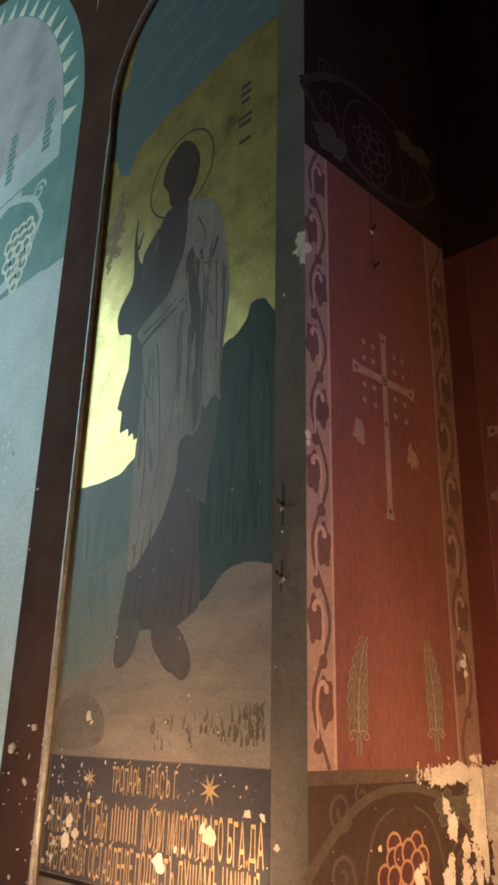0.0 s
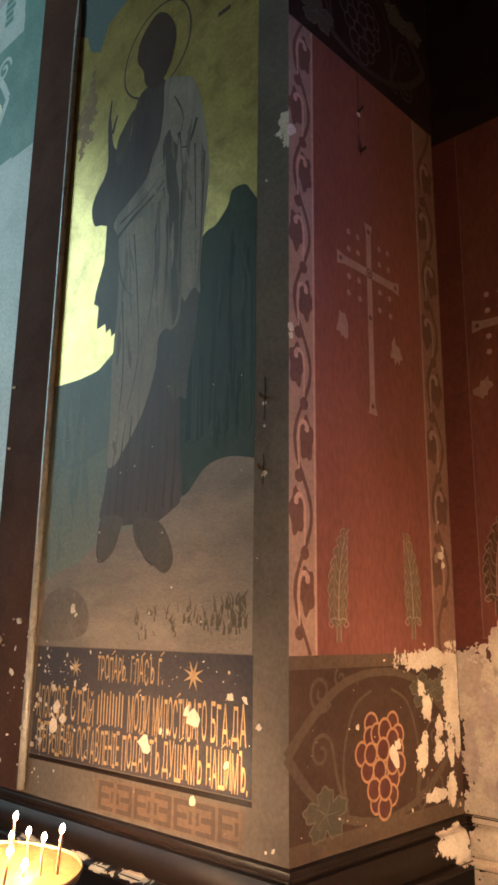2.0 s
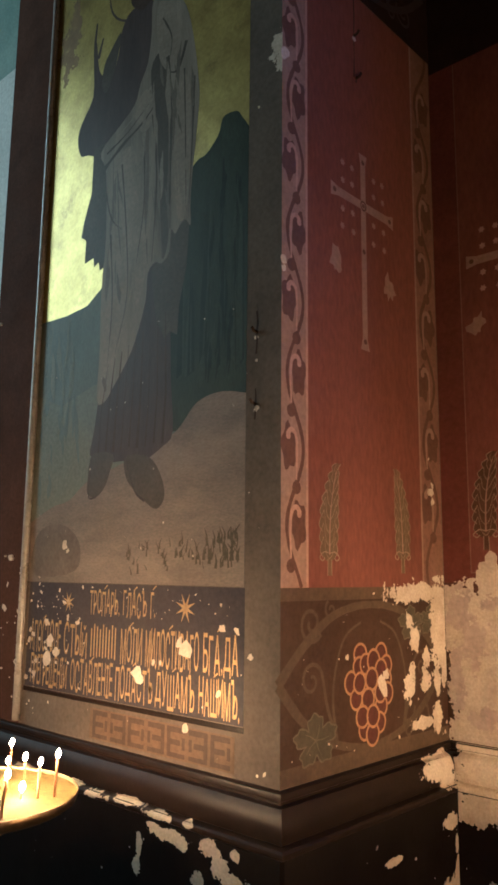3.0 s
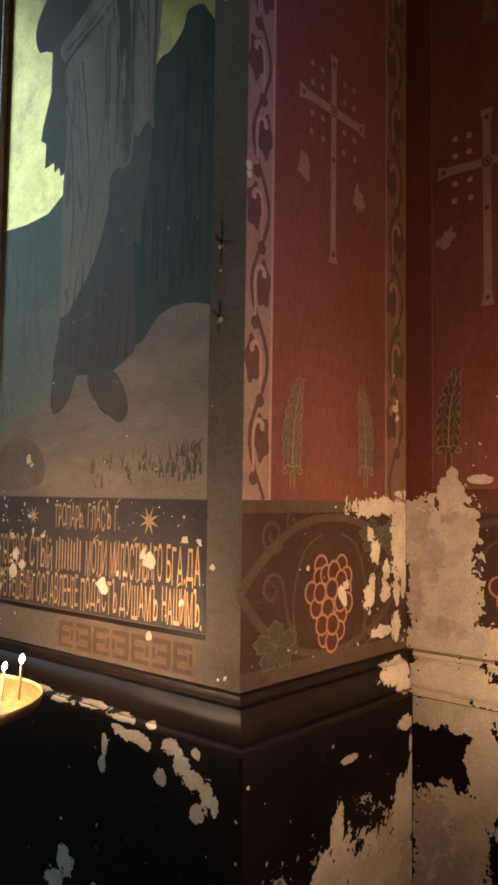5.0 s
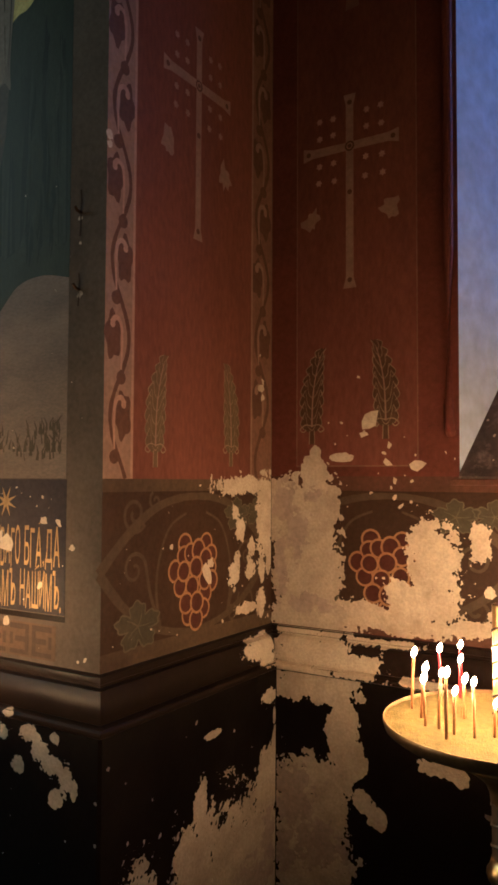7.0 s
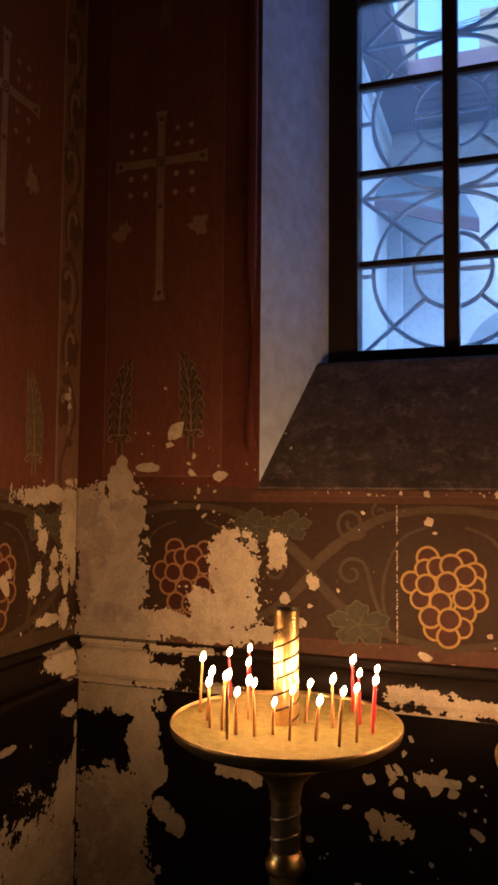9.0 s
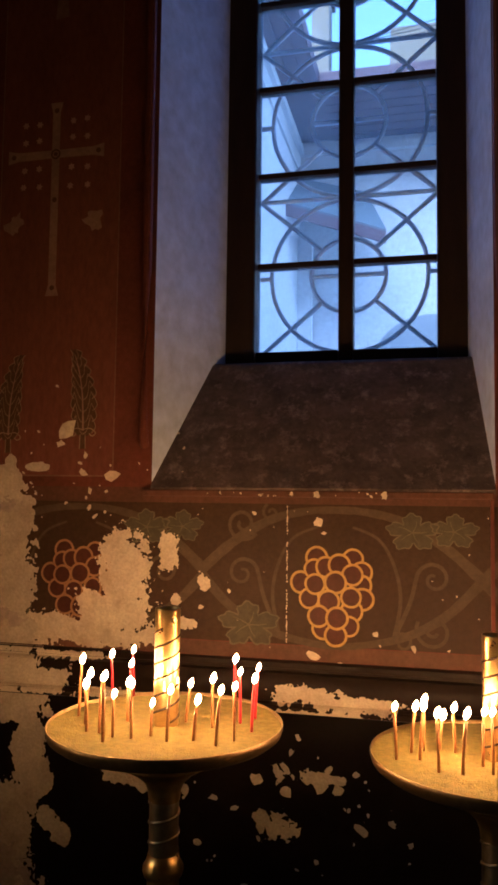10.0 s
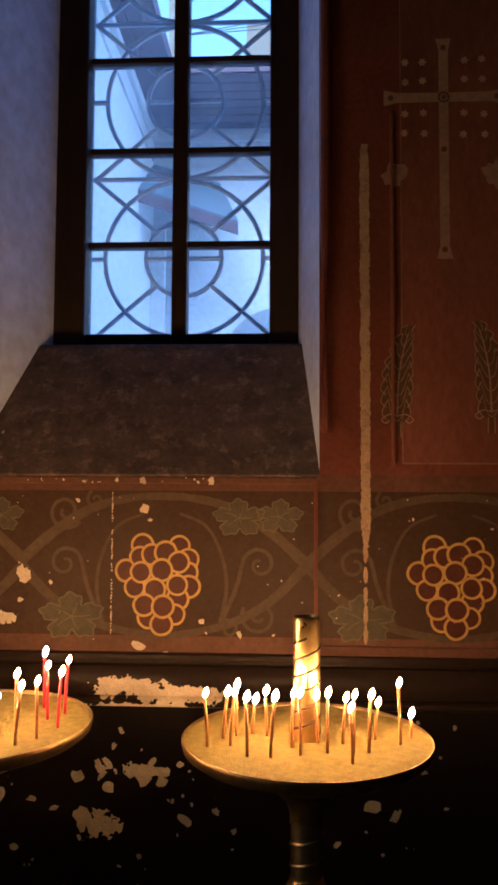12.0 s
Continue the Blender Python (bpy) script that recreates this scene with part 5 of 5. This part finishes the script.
for i in range(9):
    rect(bm, on_pier, -1.711 + 0.0125 * i, -1.7065 + 0.0125 * i, 1.242 + 0.003 * (i % 2), 1.314 + 0.006 * ((i * 5) % 3), 0.0044)
part("lettering_bars", bm, GOLD_TEXT, P)
for u, r in ((-1.819, 0.028), (-1.352, 0.036)):
    part("gold_star", star(bmesh.new(), on_pier, u, 1.378, r, 0.0044, 8, 0.28, 0.39), GOLD_TEXT, P)
# key-pattern band
part("meander_ground", rect(bmesh.new(), on_pier, -2.015, -1.70, 1.040, 1.122, 0.0030), PIER_GREY, P)
part("meander_band", rect(bmesh.new(), on_pier, -1.70, -1.19, 1.044, 1.118, 0.0034), KEY, P, "worn ochre key-pattern band")
for k in range(7):
    bm, u = bmesh.new(), -1.688 + 0.071 * k
    s = 1 if k % 2 == 0 else -1
    X = lambda q: u + 0.031 + s * (q - 0.031)
    for a, b, v0, v1 in ((0.0, 0.012, 1.048, 1.114), (0.012, 0.060, 1.102, 1.114), (0.012, 0.060, 1.048, 1.058), (0.012, 0.044, 1.075, 1.087), (0.050, 0.060, 1.067, 1.093)):
        rect(bm, on_pier, min(X(a), X(b)), max(X(a), X(b)), v0, v1, 0.0040)
    part("key_figure", bm, KEY_DARK, P)

# ---- bare plaster and flaking ----
part("bare_plaster", peeled(on_wall, XR + 0.001, -0.78, 1.036, 1.56, [(-0.955, 1.23, 0.098, 0.21, 6), (-1.015, 1.345, 0.058, 0.088, 6), (-0.93, 1.44, 0.040, 0.055, 3), (-0.925, 1.485, 0.018, 0.040), (-0.850, 1.490, 0.036, 0.014), (-0.95, 1.065, 0.115, 0.055, 4)], 0.0055, 0.0030, 0.24, 24, 0.4, fine=0.18), PLASTER, N, "bare buff plaster in the damp corner")
part("bare_plaster", peeled(on_wall, -0.88, -0.36, 1.036, 1.37, [(-0.605, 1.225, 0.064, 0.095, 4), (-0.487, 1.283, 0.024, 0.046, 3), (-0.72, 1.078, 0.165, 0.040, 4), (-0.625, 1.13, 0.100, 0.050, 4), (-0.51, 1.075, 0.060, 0.022), (-0.435, 1.108, 0.034, 0.014), (-0.394, 1.208, 0.017, 0.018), (-0.465, 1.165, 0.012, 0.014), (-0.70, 1.15, 0.030, 0.025)], 0.0052, 0.0030, 0.40, 36, 2.4, fine=0.36), FLAKE, N, "ragged patch of bare plaster over the frieze")
part("plaster_chip", chips(on_wall, [(-0.767, 1.586, 0.030), (-0.785, 1.55, 0.013), (-0.64, 1.468, 0.022), (-0.72, 1.475, 0.014), (-0.715, 1.52, 0.010), (-0.80, 1.70, 0.006), (-0.70, 1.43, 0.010), (-0.655, 1.428, 0.007), (-0.73, 1.50, 0.007), (-0.70, 1.385, 0.007), (-0.685, 1.365, 0.010),
                               (-0.124, 1.048, 0.020), (-0.06, 1.03, 0.010), (0.107, 1.077, 0.011), (-0.114, 1.361, 0.015), (-0.10, 1.335, 0.007), (0.02, 1.105, 0.007), (-0.27, 1.38, 0.006), (-0.40, 1.15, 0.008), (-0.33, 1.19, 0.006), (0.50, 1.34, 0.006)] + scatter(26, -0.95, -0.45, 1.36, 1.60, 0.002, 0.008, 21) + scatter(40, -0.45, 0.75, 1.045, 1.40, 0.0012, 0.005, 22), 0.0056, 3), FLAKE, N)
part("bare_plaster", peeled(on_side, 1.66, Y2 - 0.003, 1.036, 1.46, [(1.82, 1.414, 0.135, 0.021, 4), (1.925, 1.34, 0.040, 0.11, 4), (1.945, 1.23, 0.016, 0.05), (1.773, 1.345, 0.014, 0.020), (1.800, 1.300, 0.020, 0.032), (1.856, 1.250, 0.018, 0.024), (1.770, 1.188, 0.026, 0.028), (1.785, 1.225, 0.014, 0.020), (1.850, 1.192, 0.022, 0.026), (1.908, 1.190, 0.016, 0.034), (1.830, 1.094, 0.052, 0.015), (1.905, 1.100, 0.024, 0.036)], 0.0052, 0.0030, 0.50, 40, 6.1, fine=0.45), FLAKE, P, "ragged bare plaster beside the corner")
part("plaster_chip", chips(on_side, [(1.655, 1.20, 0.030), (1.664, 1.225, 0.018), (1.508, 1.275, 0.008), (1.62, 1.415, 0.006), (1.903, 1.68, 0.018), (1.908, 1.655, 0.012), (1.91, 1.70, 0.010), (1.895, 1.77, 0.005), (1.569, 2.858, 0.010), (1.44, 1.10, 0.004), (1.72, 1.075, 0.006), (1.80, 1.45, 0.006), (1.286, 2.15, 0.012), (1.287, 2.13, 0.010), (1.288, 2.66, 0.02)] + scatter(30, 1.30, 1.95, 1.05, 1.44, 0.001, 0.004, 23) + scatter(14, 1.75, 1.95, 1.04, 1.25, 0.003, 0.010, 24), 0.0054, 5), FLAKE, P)
part("plaster_chip", chips(on_pier, [(-1.518, 1.218, 0.026), (-1.505, 1.205, 0.016), (-1.345, 1.285, 0.030), (-1.37, 1.30, 0.016), (-1.232, 1.34, 0.014), (-1.187, 1.335, 0.012), (-1.147, 1.285, 0.010), (-1.345, 1.113, 0.013), (-1.24, 1.20, 0.014), (-1.105, 1.058, 0.006), (-1.125, 1.052, 0.006), (-1.46, 1.25, 0.009), (-1.435, 1.25, 0.008), (-1.90, 1.27, 0.020), (-1.87, 1.24, 0.018), (-1.905, 1.22, 0.022), (-1.92, 1.32, 0.012), (-1.85, 1.53, 0.018), (-1.835, 1.515, 0.010)]
                               + scatter(50, -2.0, -1.75, 1.15, 1.42, 0.002, 0.011, 31) + scatter(34, -1.95, -1.2, 1.36, 1.42, 0.001, 0.005, 32) + scatter(50, -2.0, -1.09, 1.05, 2.1, 0.001, 0.004, 33) + scatter(20, -2.02, -1.95, 1.05, 1.45, 0.004, 0.014, 34), 0.0056, 7), FLAKE, P)


def cove(v):
    """How far the base moulding stands out at height v."""
    for (za, ha), (zb, hb) in zip(PROFILE[1:], PROFILE[2:]):
        if za <= v <= zb:
            return ha + (hb - ha) * (v - za) / max(1e-6, zb - za)
    return PLINTH


def on_mould_pier(u, v, h=0.0):
    return Vector((u, Y1 - PLINTH - paint(h), v))


def on_plinth_side(u, v, h=0.0):
    return Vector((XR + PLINTH + paint(h), u, v))


def on_plinth_wall(u, v, h=0.0):
    return Vector((u, Y2 - PLINTH - paint(h), v))


part("bare_plaster", peeled(on_plinth_wall, XR + PLINTH + 0.002, -0.48, 0.25, 0.922, [(-0.90, 0.900, 0.128, 0.050, 4), (-0.83, 0.79, 0.046, 0.10, 3), (-0.795, 0.725, 0.036, 0.055), (-0.915, 0.43, 0.108, 0.25, 6), (-0.87, 0.665, 0.070, 0.050, 3), (-0.775, 0.630, 0.022, 0.030), (-0.735, 0.595, 0.026, 0.030), (-0.565, 0.745, 0.060, 0.018, 3), (-0.525, 0.735, 0.020, 0.025)], 0.003, 0.0035, 0.34, 22, 8.2, fine=0.26), PLASTER, N, "peeled plinth showing buff plaster")
part("bare_plaster", peeled(on_plinth_side, 1.24, Y2 - PLINTH - 0.002, 0.20, 0.922, [(1.74, 0.40, 0.215, 0.245, 5), (1.54, 0.50, 0.075, 0.16, 3), (1.575, 0.68, 0.028, 0.060), (1.875, 0.650, 0.055, 0.080, 3), (1.915, 0.735, 0.018, 0.05), (1.36, 0.50, 0.055, 0.14, 4), (1.885, 0.86, 0.034, 0.018), (1.62, 0.83, 0.035, 0.010), (1.912, 0.80, 0.008, 0.03)], 0.003, 0.0040, 0.34, 28, 4.7, fine=0.36), PLASTER, P, "peeled plinth showing buff plaster")
part("bare_plaster", peeled(on_mould_pier, -2.0, XR + 0.03, 0.45, 0.922, [(-1.345, 0.898, 0.060, 0.013), (-1.305, 0.890, 0.022, 0.012), (-1.395, 0.908, 0.025, 0.007), (-1.445, 0.862, 0.011, 0.022), (-1.452, 0.815, 0.013, 0.020), (-1.218, 0.902, 0.030, 0.018), (-1.190, 0.874, 0.026, 0.022), (-1.154, 0.850, 0.030, 0.020), (-1.115, 0.828, 0.018, 0.032), (-1.254, 0.832, 0.018, 0.018), (-1.142, 0.784, 0.017, 0.022), (-1.145, 0.905, 0.013, 0.012), (-1.092, 0.812, 0.010, 0.020), (-1.58, 0.56, 0.030, 0.030), (-1.62, 0.50, 0.04, 0.03), (-1.34, 0.555, 0.018, 0.02), (-1.45, 0.53, 0.03, 0.015)], 0.003, 0.0030, 0.42, 40, 1.9, fine=0.34), FLAKE, P, "flaked patches on black plinth")
part("plaster_chip", chips(on_mould_pier, scatter(40, -2.0, -1.03, 0.45, 0.9, 0.001, 0.006, 41) + [(-1.034, 0.80, 0.004), (-1.034, 0.72, 0.004)], 0.002, 11), FLAKE, P)
part("bare_plaster", peeled(lambda u, v, h=0.0: Vector((u, Y1 - cove(v) - 0.0014 - paint(h), v)), -2.0, -1.10, 0.926, 0.975, [(-1.93 + 0.11 * i, 0.944 - 0.009 * (i % 2), 0.042, 0.007) for i in range(6)] + [(-1.28, 0.936, 0.02, 0.006)], 0.004, 0.003, 0.7, 44, 6.6, 0.002, fine=0.5), FLAKE, P, "chipped lower edge of moulding")
part("plaster_chip", chips(on_plinth_side, scatter(50, 1.25, 1.93, 0.35, 0.9, 0.001, 0.009, 42), 0.003, 12), FLAKE, P)
part("plaster_chip", chips(on_plinth_wall, [(-0.010, 0.680, 0.018), (-0.082, 0.802, 0.014), (-0.181, 0.747, 0.016), (-0.25, 0.769, 0.018), (-0.236, 0.683, 0.030), (-0.20, 0.66, 0.022), (-0.152, 0.87, 0.010), (-0.30, 0.70, 0.012), (-0.06, 0.76, 0.014), (-0.18, 0.80, 0.018), (-0.10, 0.77, 0.022), (-0.13, 0.79, 0.010), (-0.02, 0.80, 0.010), (0.06, 0.70, 0.010), (0.10, 0.66, 0.008), (-0.42, 0.73, 0.016), (-0.45, 0.83, 0.024), (-0.50, 0.82, 0.022), (-0.46, 0.66, 0.012), (0.42, 0.87, 0.008), (0.50, 0.90, 0.006), (0.58, 0.89, 0.007), (0.40, 0.72, 0.030), (0.45, 0.70, 0.02)] + scatter(30, -0.5, 0.6, 0.5, 0.9, 0.001, 0.006, 43) + scatter(26, -0.45, 0.10, 0.50, 0.84, 0.004, 0.020, 44) + scatter(16, 0.30, 0.62, 0.50, 0.84, 0.004, 0.020, 45), 0.003, 13), FLAKE, N)
part("bare_plaster", peeled(on_plinth_wall, -0.50, 0.20, 0.60, 0.90, [(-0.19, 0.665, 0.03, 0.03), (-0.10, 0.785, 0.05, 0.014), (-0.20, 0.79, 0.018, 0.018)], 0.0025, 0.004, 0.9, 44, 5.2, fine=0.6), FLAKE, N)
part("paint_residue", peeled(on_wall, XR + 0.001, -0.86, 1.06, 1.44, [(-1.02, 1.36, 0.035, 0.06), (-0.985, 1.29, 0.03, 0.06), (-1.03, 1.20, 0.02, 0.08), (-0.95, 1.10, 0.07, 0.02), (-0.93, 1.39, 0.03, 0.02)], 0.0062, 0.0035, 0.8, 34, 12.2, 0.001, fine=0.6), RESIDUE, N)
part("paint_residue", peeled(on_plinth_wall, XR + PLINTH + 0.003, -0.80, 0.40, 0.80, [(-0.97, 0.60, 0.06, 0.08), (-0.90, 0.50, 0.08, 0.06), (-1.0, 0.45, 0.03, 0.06)], 0.0037, 0.004, 0.85, 30, 9.2, 0.001, fine=0.6), RESIDUE, N)
part("paint_residue", peeled(on_plinth_side, 1.50, Y2 - PLINTH - 0.003, 0.30, 0.62, [(1.80, 0.40, 0.10, 0.06), (1.70, 0.34, 0.07, 0.04), (1.88, 0.50, 0.03, 0.07)], 0.0037, 0.004, 0.85, 30, 2.2, 0.001, fine=0.6), RESIDUE, P)
# along the flaked moulding of the window wall
part("bare_plaster", peeled(lambda u, v, h=0.0: Vector((u, Y2 - cove(v) - 0.0014 - paint(h), v)), XR + 0.022, 0.30, 0.926, 1.0345, [(-0.935, 0.975, 0.115, 0.085, 6), (-0.80, 0.955, 0.085, 0.030, 4), (-0.74, 1.02, 0.11, 0.010, 3), (-0.14, 0.965, 0.09, 0.022), (-0.03, 0.95, 0.10, 0.016), (-0.10, 0.925, 0.12, 0.008), (-0.62, 0.94, 0.05, 0.012)], 0.004, 0.0035, 0.55, 34, 7.7, 0.002, fine=0.5), FLAKE, N, "flaked moulding showing plaster")
part("bare_plaster", peeled(lambda u, v, h=0.0: Vector((XR + cove(v) + 0.0014 + paint(h), u, v)), 1.70, Y2 - 0.04, 0.928, 1.034, [(1.86, 0.99, 0.08, 0.03), (1.90, 0.955, 0.05, 0.02), (1.80, 0.985, 0.03, 0.015)], 0.004, 0.0035, 0.6, 34, 3.3, 0.002, fine=0.5), FLAKE, P, "flaked moulding showing plaster")
# ---- candle stands and candles ----
def candle_stand(x, y, rim, r):
    """Brass column on a turned foot, shallow sand tray and a spiral-grooved tube in its middle."""
    stand = tagged(new("candle_stand"), "brass church candle stand with a round sand tray", "candle stand", group="candle stands before the wall")
    stand.location = (x, y, 0)
    bpy.context.view_layer.update()

    def piece(name, bm, material, label="", smooth=True):
        ob = part(name, bm, material, stand, label, smooth)
        return ob

    tray = turned(bmesh.new(), [(0.05, rim - 0.062), (0.10, rim - 0.052), (r * 0.72, rim - 0.036), (r * 0.93, rim - 0.024), (r * 0.985, rim - 0.016), (r, rim - 0.006), (r, rim - 0.0006), (r - 0.0008, rim), (r - 0.0022, rim - 0.0004), (r - 0.003, rim - 0.012)], 72, cap=False)
    piece("tray", tray, STEEL, "shallow tarnished brass tray with rolled rim")
    bm = bmesh.new()
    rows, n = [], 72
    for k in range(15):
        q = (r - 0.0025) * k / 14
        rows.append([bm.verts.new((q * math.cos(2 * math.pi * i / n), q * math.sin(2 * math.pi * i / n), rim - 0.0055 + 0.0035 * noise.noise((x * 7 + 38 * q * math.cos(2 * math.pi * i / n), 38 * q * math.sin(2 * math.pi * i / n), y * 5)))) for i in range(n if k else 1)])
    for i in range(n):
        bm.faces.new((rows[0][0], rows[1][i], rows[1][(i + 1) % n]))
        for a, b in zip(rows[1:], rows[2:]):
            bm.faces.new((a[i], b[i], b[(i + 1) % n], a[(i + 1) % n]))
    piece("sand", bm, SAND, "coarse pale sand, wax-stained")
    piece("collar", turned(bmesh.new(), [(0.0265, rim - 0.13), (0.028, rim - 0.115), (0.034, rim - 0.10), (0.050, rim - 0.085), (0.075, rim - 0.07), (0.10, rim - 0.058), (0.09, rim - 0.054)], 40, cap=False), STEEL, "flared metal collar below the tray")
    low = rim - 0.225
    piece("column", turned(bmesh.new(), [(0.025, low), (0.025, low + 0.002), (0.025, rim - 0.13), (0.025, rim - 0.128)], 36), PEWTER)
    piece("knop", turned(bmesh.new(), [(0.028, low - 0.030), (0.032, low - 0.028), (0.0345, low - 0.020), (0.034, low - 0.012), (0.029, low - 0.004), (0.026, low + 0.008)], 36), BRASS, "turned brass ring")
    piece("column", turned(bmesh.new(), [(0.027, 0.06), (0.027, 0.064), (0.027, low - 0.029), (0.027, low - 0.027)], 36), BRASS)
    piece("foot", turned(bmesh.new(), [(0.17, 0.0), (0.17, 0.012), (0.15, 0.022), (0.09, 0.035), (0.045, 0.06), (0.03, 0.085)], 48), BRASS)

    def helix(radius, z0, z1, turns, w, phase):
        bm, rows = bmesh.new(), []
        n = int(turns * 28)
        for i in range(n + 1):
            a, z = phase + turns * 2 * math.pi * i / n, z0 + (z1 - z0) * i / n
            rows.append([bm.verts.new((q * math.cos(a), q * math.sin(a), z + dz)) for q, dz in ((radius, -w), (radius + 0.0022, -w * 0.5), (radius + 0.0022, w * 0.5), (radius, w))])
        for a, b in zip(rows, rows[1:]):
            for k in range(3):
                bm.faces.new((a[k], b[k], b[k + 1], a[k + 1]))
        return bm

    piece("spiral_band", helix(0.025, low + 0.01, rim - 0.130, 2.6, 0.003, 0.4), PEWTER, "thin spiral band round the column")
    top = rim + 0.190
    piece("centre_tube", turned(bmesh.new(), [(0.0215, rim - 0.02), (0.0215, rim), (0.0215, top - 0.004), (0.0214, top - 0.0005), (0.0205, top), (0.0196, top - 0.0005), (0.0195, top - 0.004), (0.0195, top - 0.12)], 40, cap=False), BRASS, "hollow brass tube standing in the sand")
    # grooves are thin raised bands; their dark colour supplies the groove's shade
    for phase in (2.2, 2.2 + math.pi):
        piece("spiral_band", helix(0.0209, rim + 0.002, top - 0.032, 2.9, 0.0024, phase), GROOVE_SHADE, "raised dark spiral line giving the shade of the tube's groove")
    return stand


def candle(x, y, z, h, red, lean, rng):
    """A thin taper with its wick and flame, standing in the sand."""
    bend = [(lean[0] * t * t, lean[1] * t * t) for t in (0, 0.35, 0.7, 1)]
    stick_h = h - 0.018
    bm = tube(bmesh.new(), [(b[0], b[1], -0.012 + (stick_h + 0.012) * t) for b, t in zip(bend, (0, 0.35, 0.7, 1))], 0.0026, 10)
    wax = WAX_RED if red else WAX
    ob = obj("candle", bm, wax, True)
    ob.location = (x, y, z)
    tagged(ob, "thin lit red wax taper standing in sand" if red else "thin lit honey-coloured wax taper standing in sand", "candle", group="tapers in the sand trays")
    ex, ey = bend[-1]
    wick = part("wick", tube(bmesh.new(), [(ex, ey, stick_h - 0.001), (ex + 0.0004, ey, stick_h + 0.006)], 0.0006, 5), WICK, ob)
    k = rng.uniform(0.72, 0.94)
    fl = turned(bmesh.new(), [(0.0012, 0.0), (0.0038, 0.003), (0.0055, 0.0075), (0.0049, 0.0125), (0.0026, 0.0168), (0.0006, 0.0198)], 10)
    for v in fl.verts:
        v.co = Vector((v.co.x * k + ex + (0.06 + 0.14 * k) * v.co.z, v.co.y * k + ey, v.co.z * k + stick_h + 0.002))
    part("flame", fl, FIRE, wick, "bright teardrop flame", True)
    return ob


STANDS = [(-0.296, 1.415, 1.035, 0.200), (0.247, 1.46, 1.010, 0.201), (-1.45, 0.82, 1.045, 0.208)]
TAPERS = [
    [(-0.163, 0.004, 0.107), (-0.131, -0.039, 0.093), (-0.112, -0.073, 0.085), (-0.087, -0.08, 0.1), (-0.061, -0.124, 0.113), (-0.06, -0.087, 0.078), (-0.068, -0.005, 0.075), (-0.027, -0.09, 0.095), (-0.001, -0.071, 0.064), (0.033, -0.09, 0.091), (0.031, 0.014, 0.076), (0.072, -0.075, 0.073), (0.083, -0.002, 0.09), (0.114, -0.092, 0.095), (0.136, -0.061, 0.096)],
    [(-0.156, -0.047, 0.093), (-0.134, -0.007, 0.084), (-0.12, -0.042, 0.093), (-0.114, 0.005, 0.092), (-0.091, -0.087, 0.096), (-0.089, 0.021, 0.066), (-0.064, 0.01, 0.082), (-0.056, -0.089, 0.099), (-0.024, -0.045, 0.094), (-0.011, -0.077, 0.103), (0.007, 0.016, 0.1), (0.017, -0.02, 0.083), (0.03, -0.063, 0.1), (0.057, -0.013, 0.08), (0.065, -0.106, 0.09), (0.07, -0.061, 0.097), (0.094, -0.053, 0.094), (0.11, 0.009, 0.068), (0.147, -0.018, 0.105), (0.169, 0.019, 0.046)],
    # third stand: later tapers are added out of view to brighten mural and upright
    [(0.123, 0.113, 0.088), (0.11, 0.085, 0.076), (0.035, 0.103, 0.070), (0.17, -0.024, 0.082), (0.013, 0.077, 0.064), (0.092, 0.06, 0.03), (-0.03, -0.05, 0.08), (-0.08, 0.05, 0.085), (0.06, -0.08, 0.08), (-0.11, -0.06, 0.07), (0.02, -0.13, 0.09), (-0.15, 0.02, 0.09), (-0.05, 0.12, 0.08), (-0.12, 0.10, 0.085), (-0.06, -0.12, 0.08), (-0.02, 0.02, 0.09), (-0.09, 0.0, 0.07)],
]
RED_TAPERS = [[(-0.146, 0.112, 0.097), (-0.121, 0.157, 0.098), (-0.112, 0.116, 0.08), (0.095, 0.103, 0.103), (0.122, 0.037, 0.096), (0.14, 0.072, 0.098), (0.151, -0.003, 0.096)], [], []]
rng = random.Random(5)
for (sx, sy, rim, r), plain, reds in zip(STANDS, TAPERS, RED_TAPERS):
    candle_stand(sx, sy, rim, r)
    for group, is_red in ((plain, False), (reds, True)):
        for dx, dy, h in group:
            candle(sx + dx, sy + dy, rim - 0.006, h, is_red, (rng.uniform(-0.004, 0.006), rng.uniform(-0.004, 0.004)), rng)
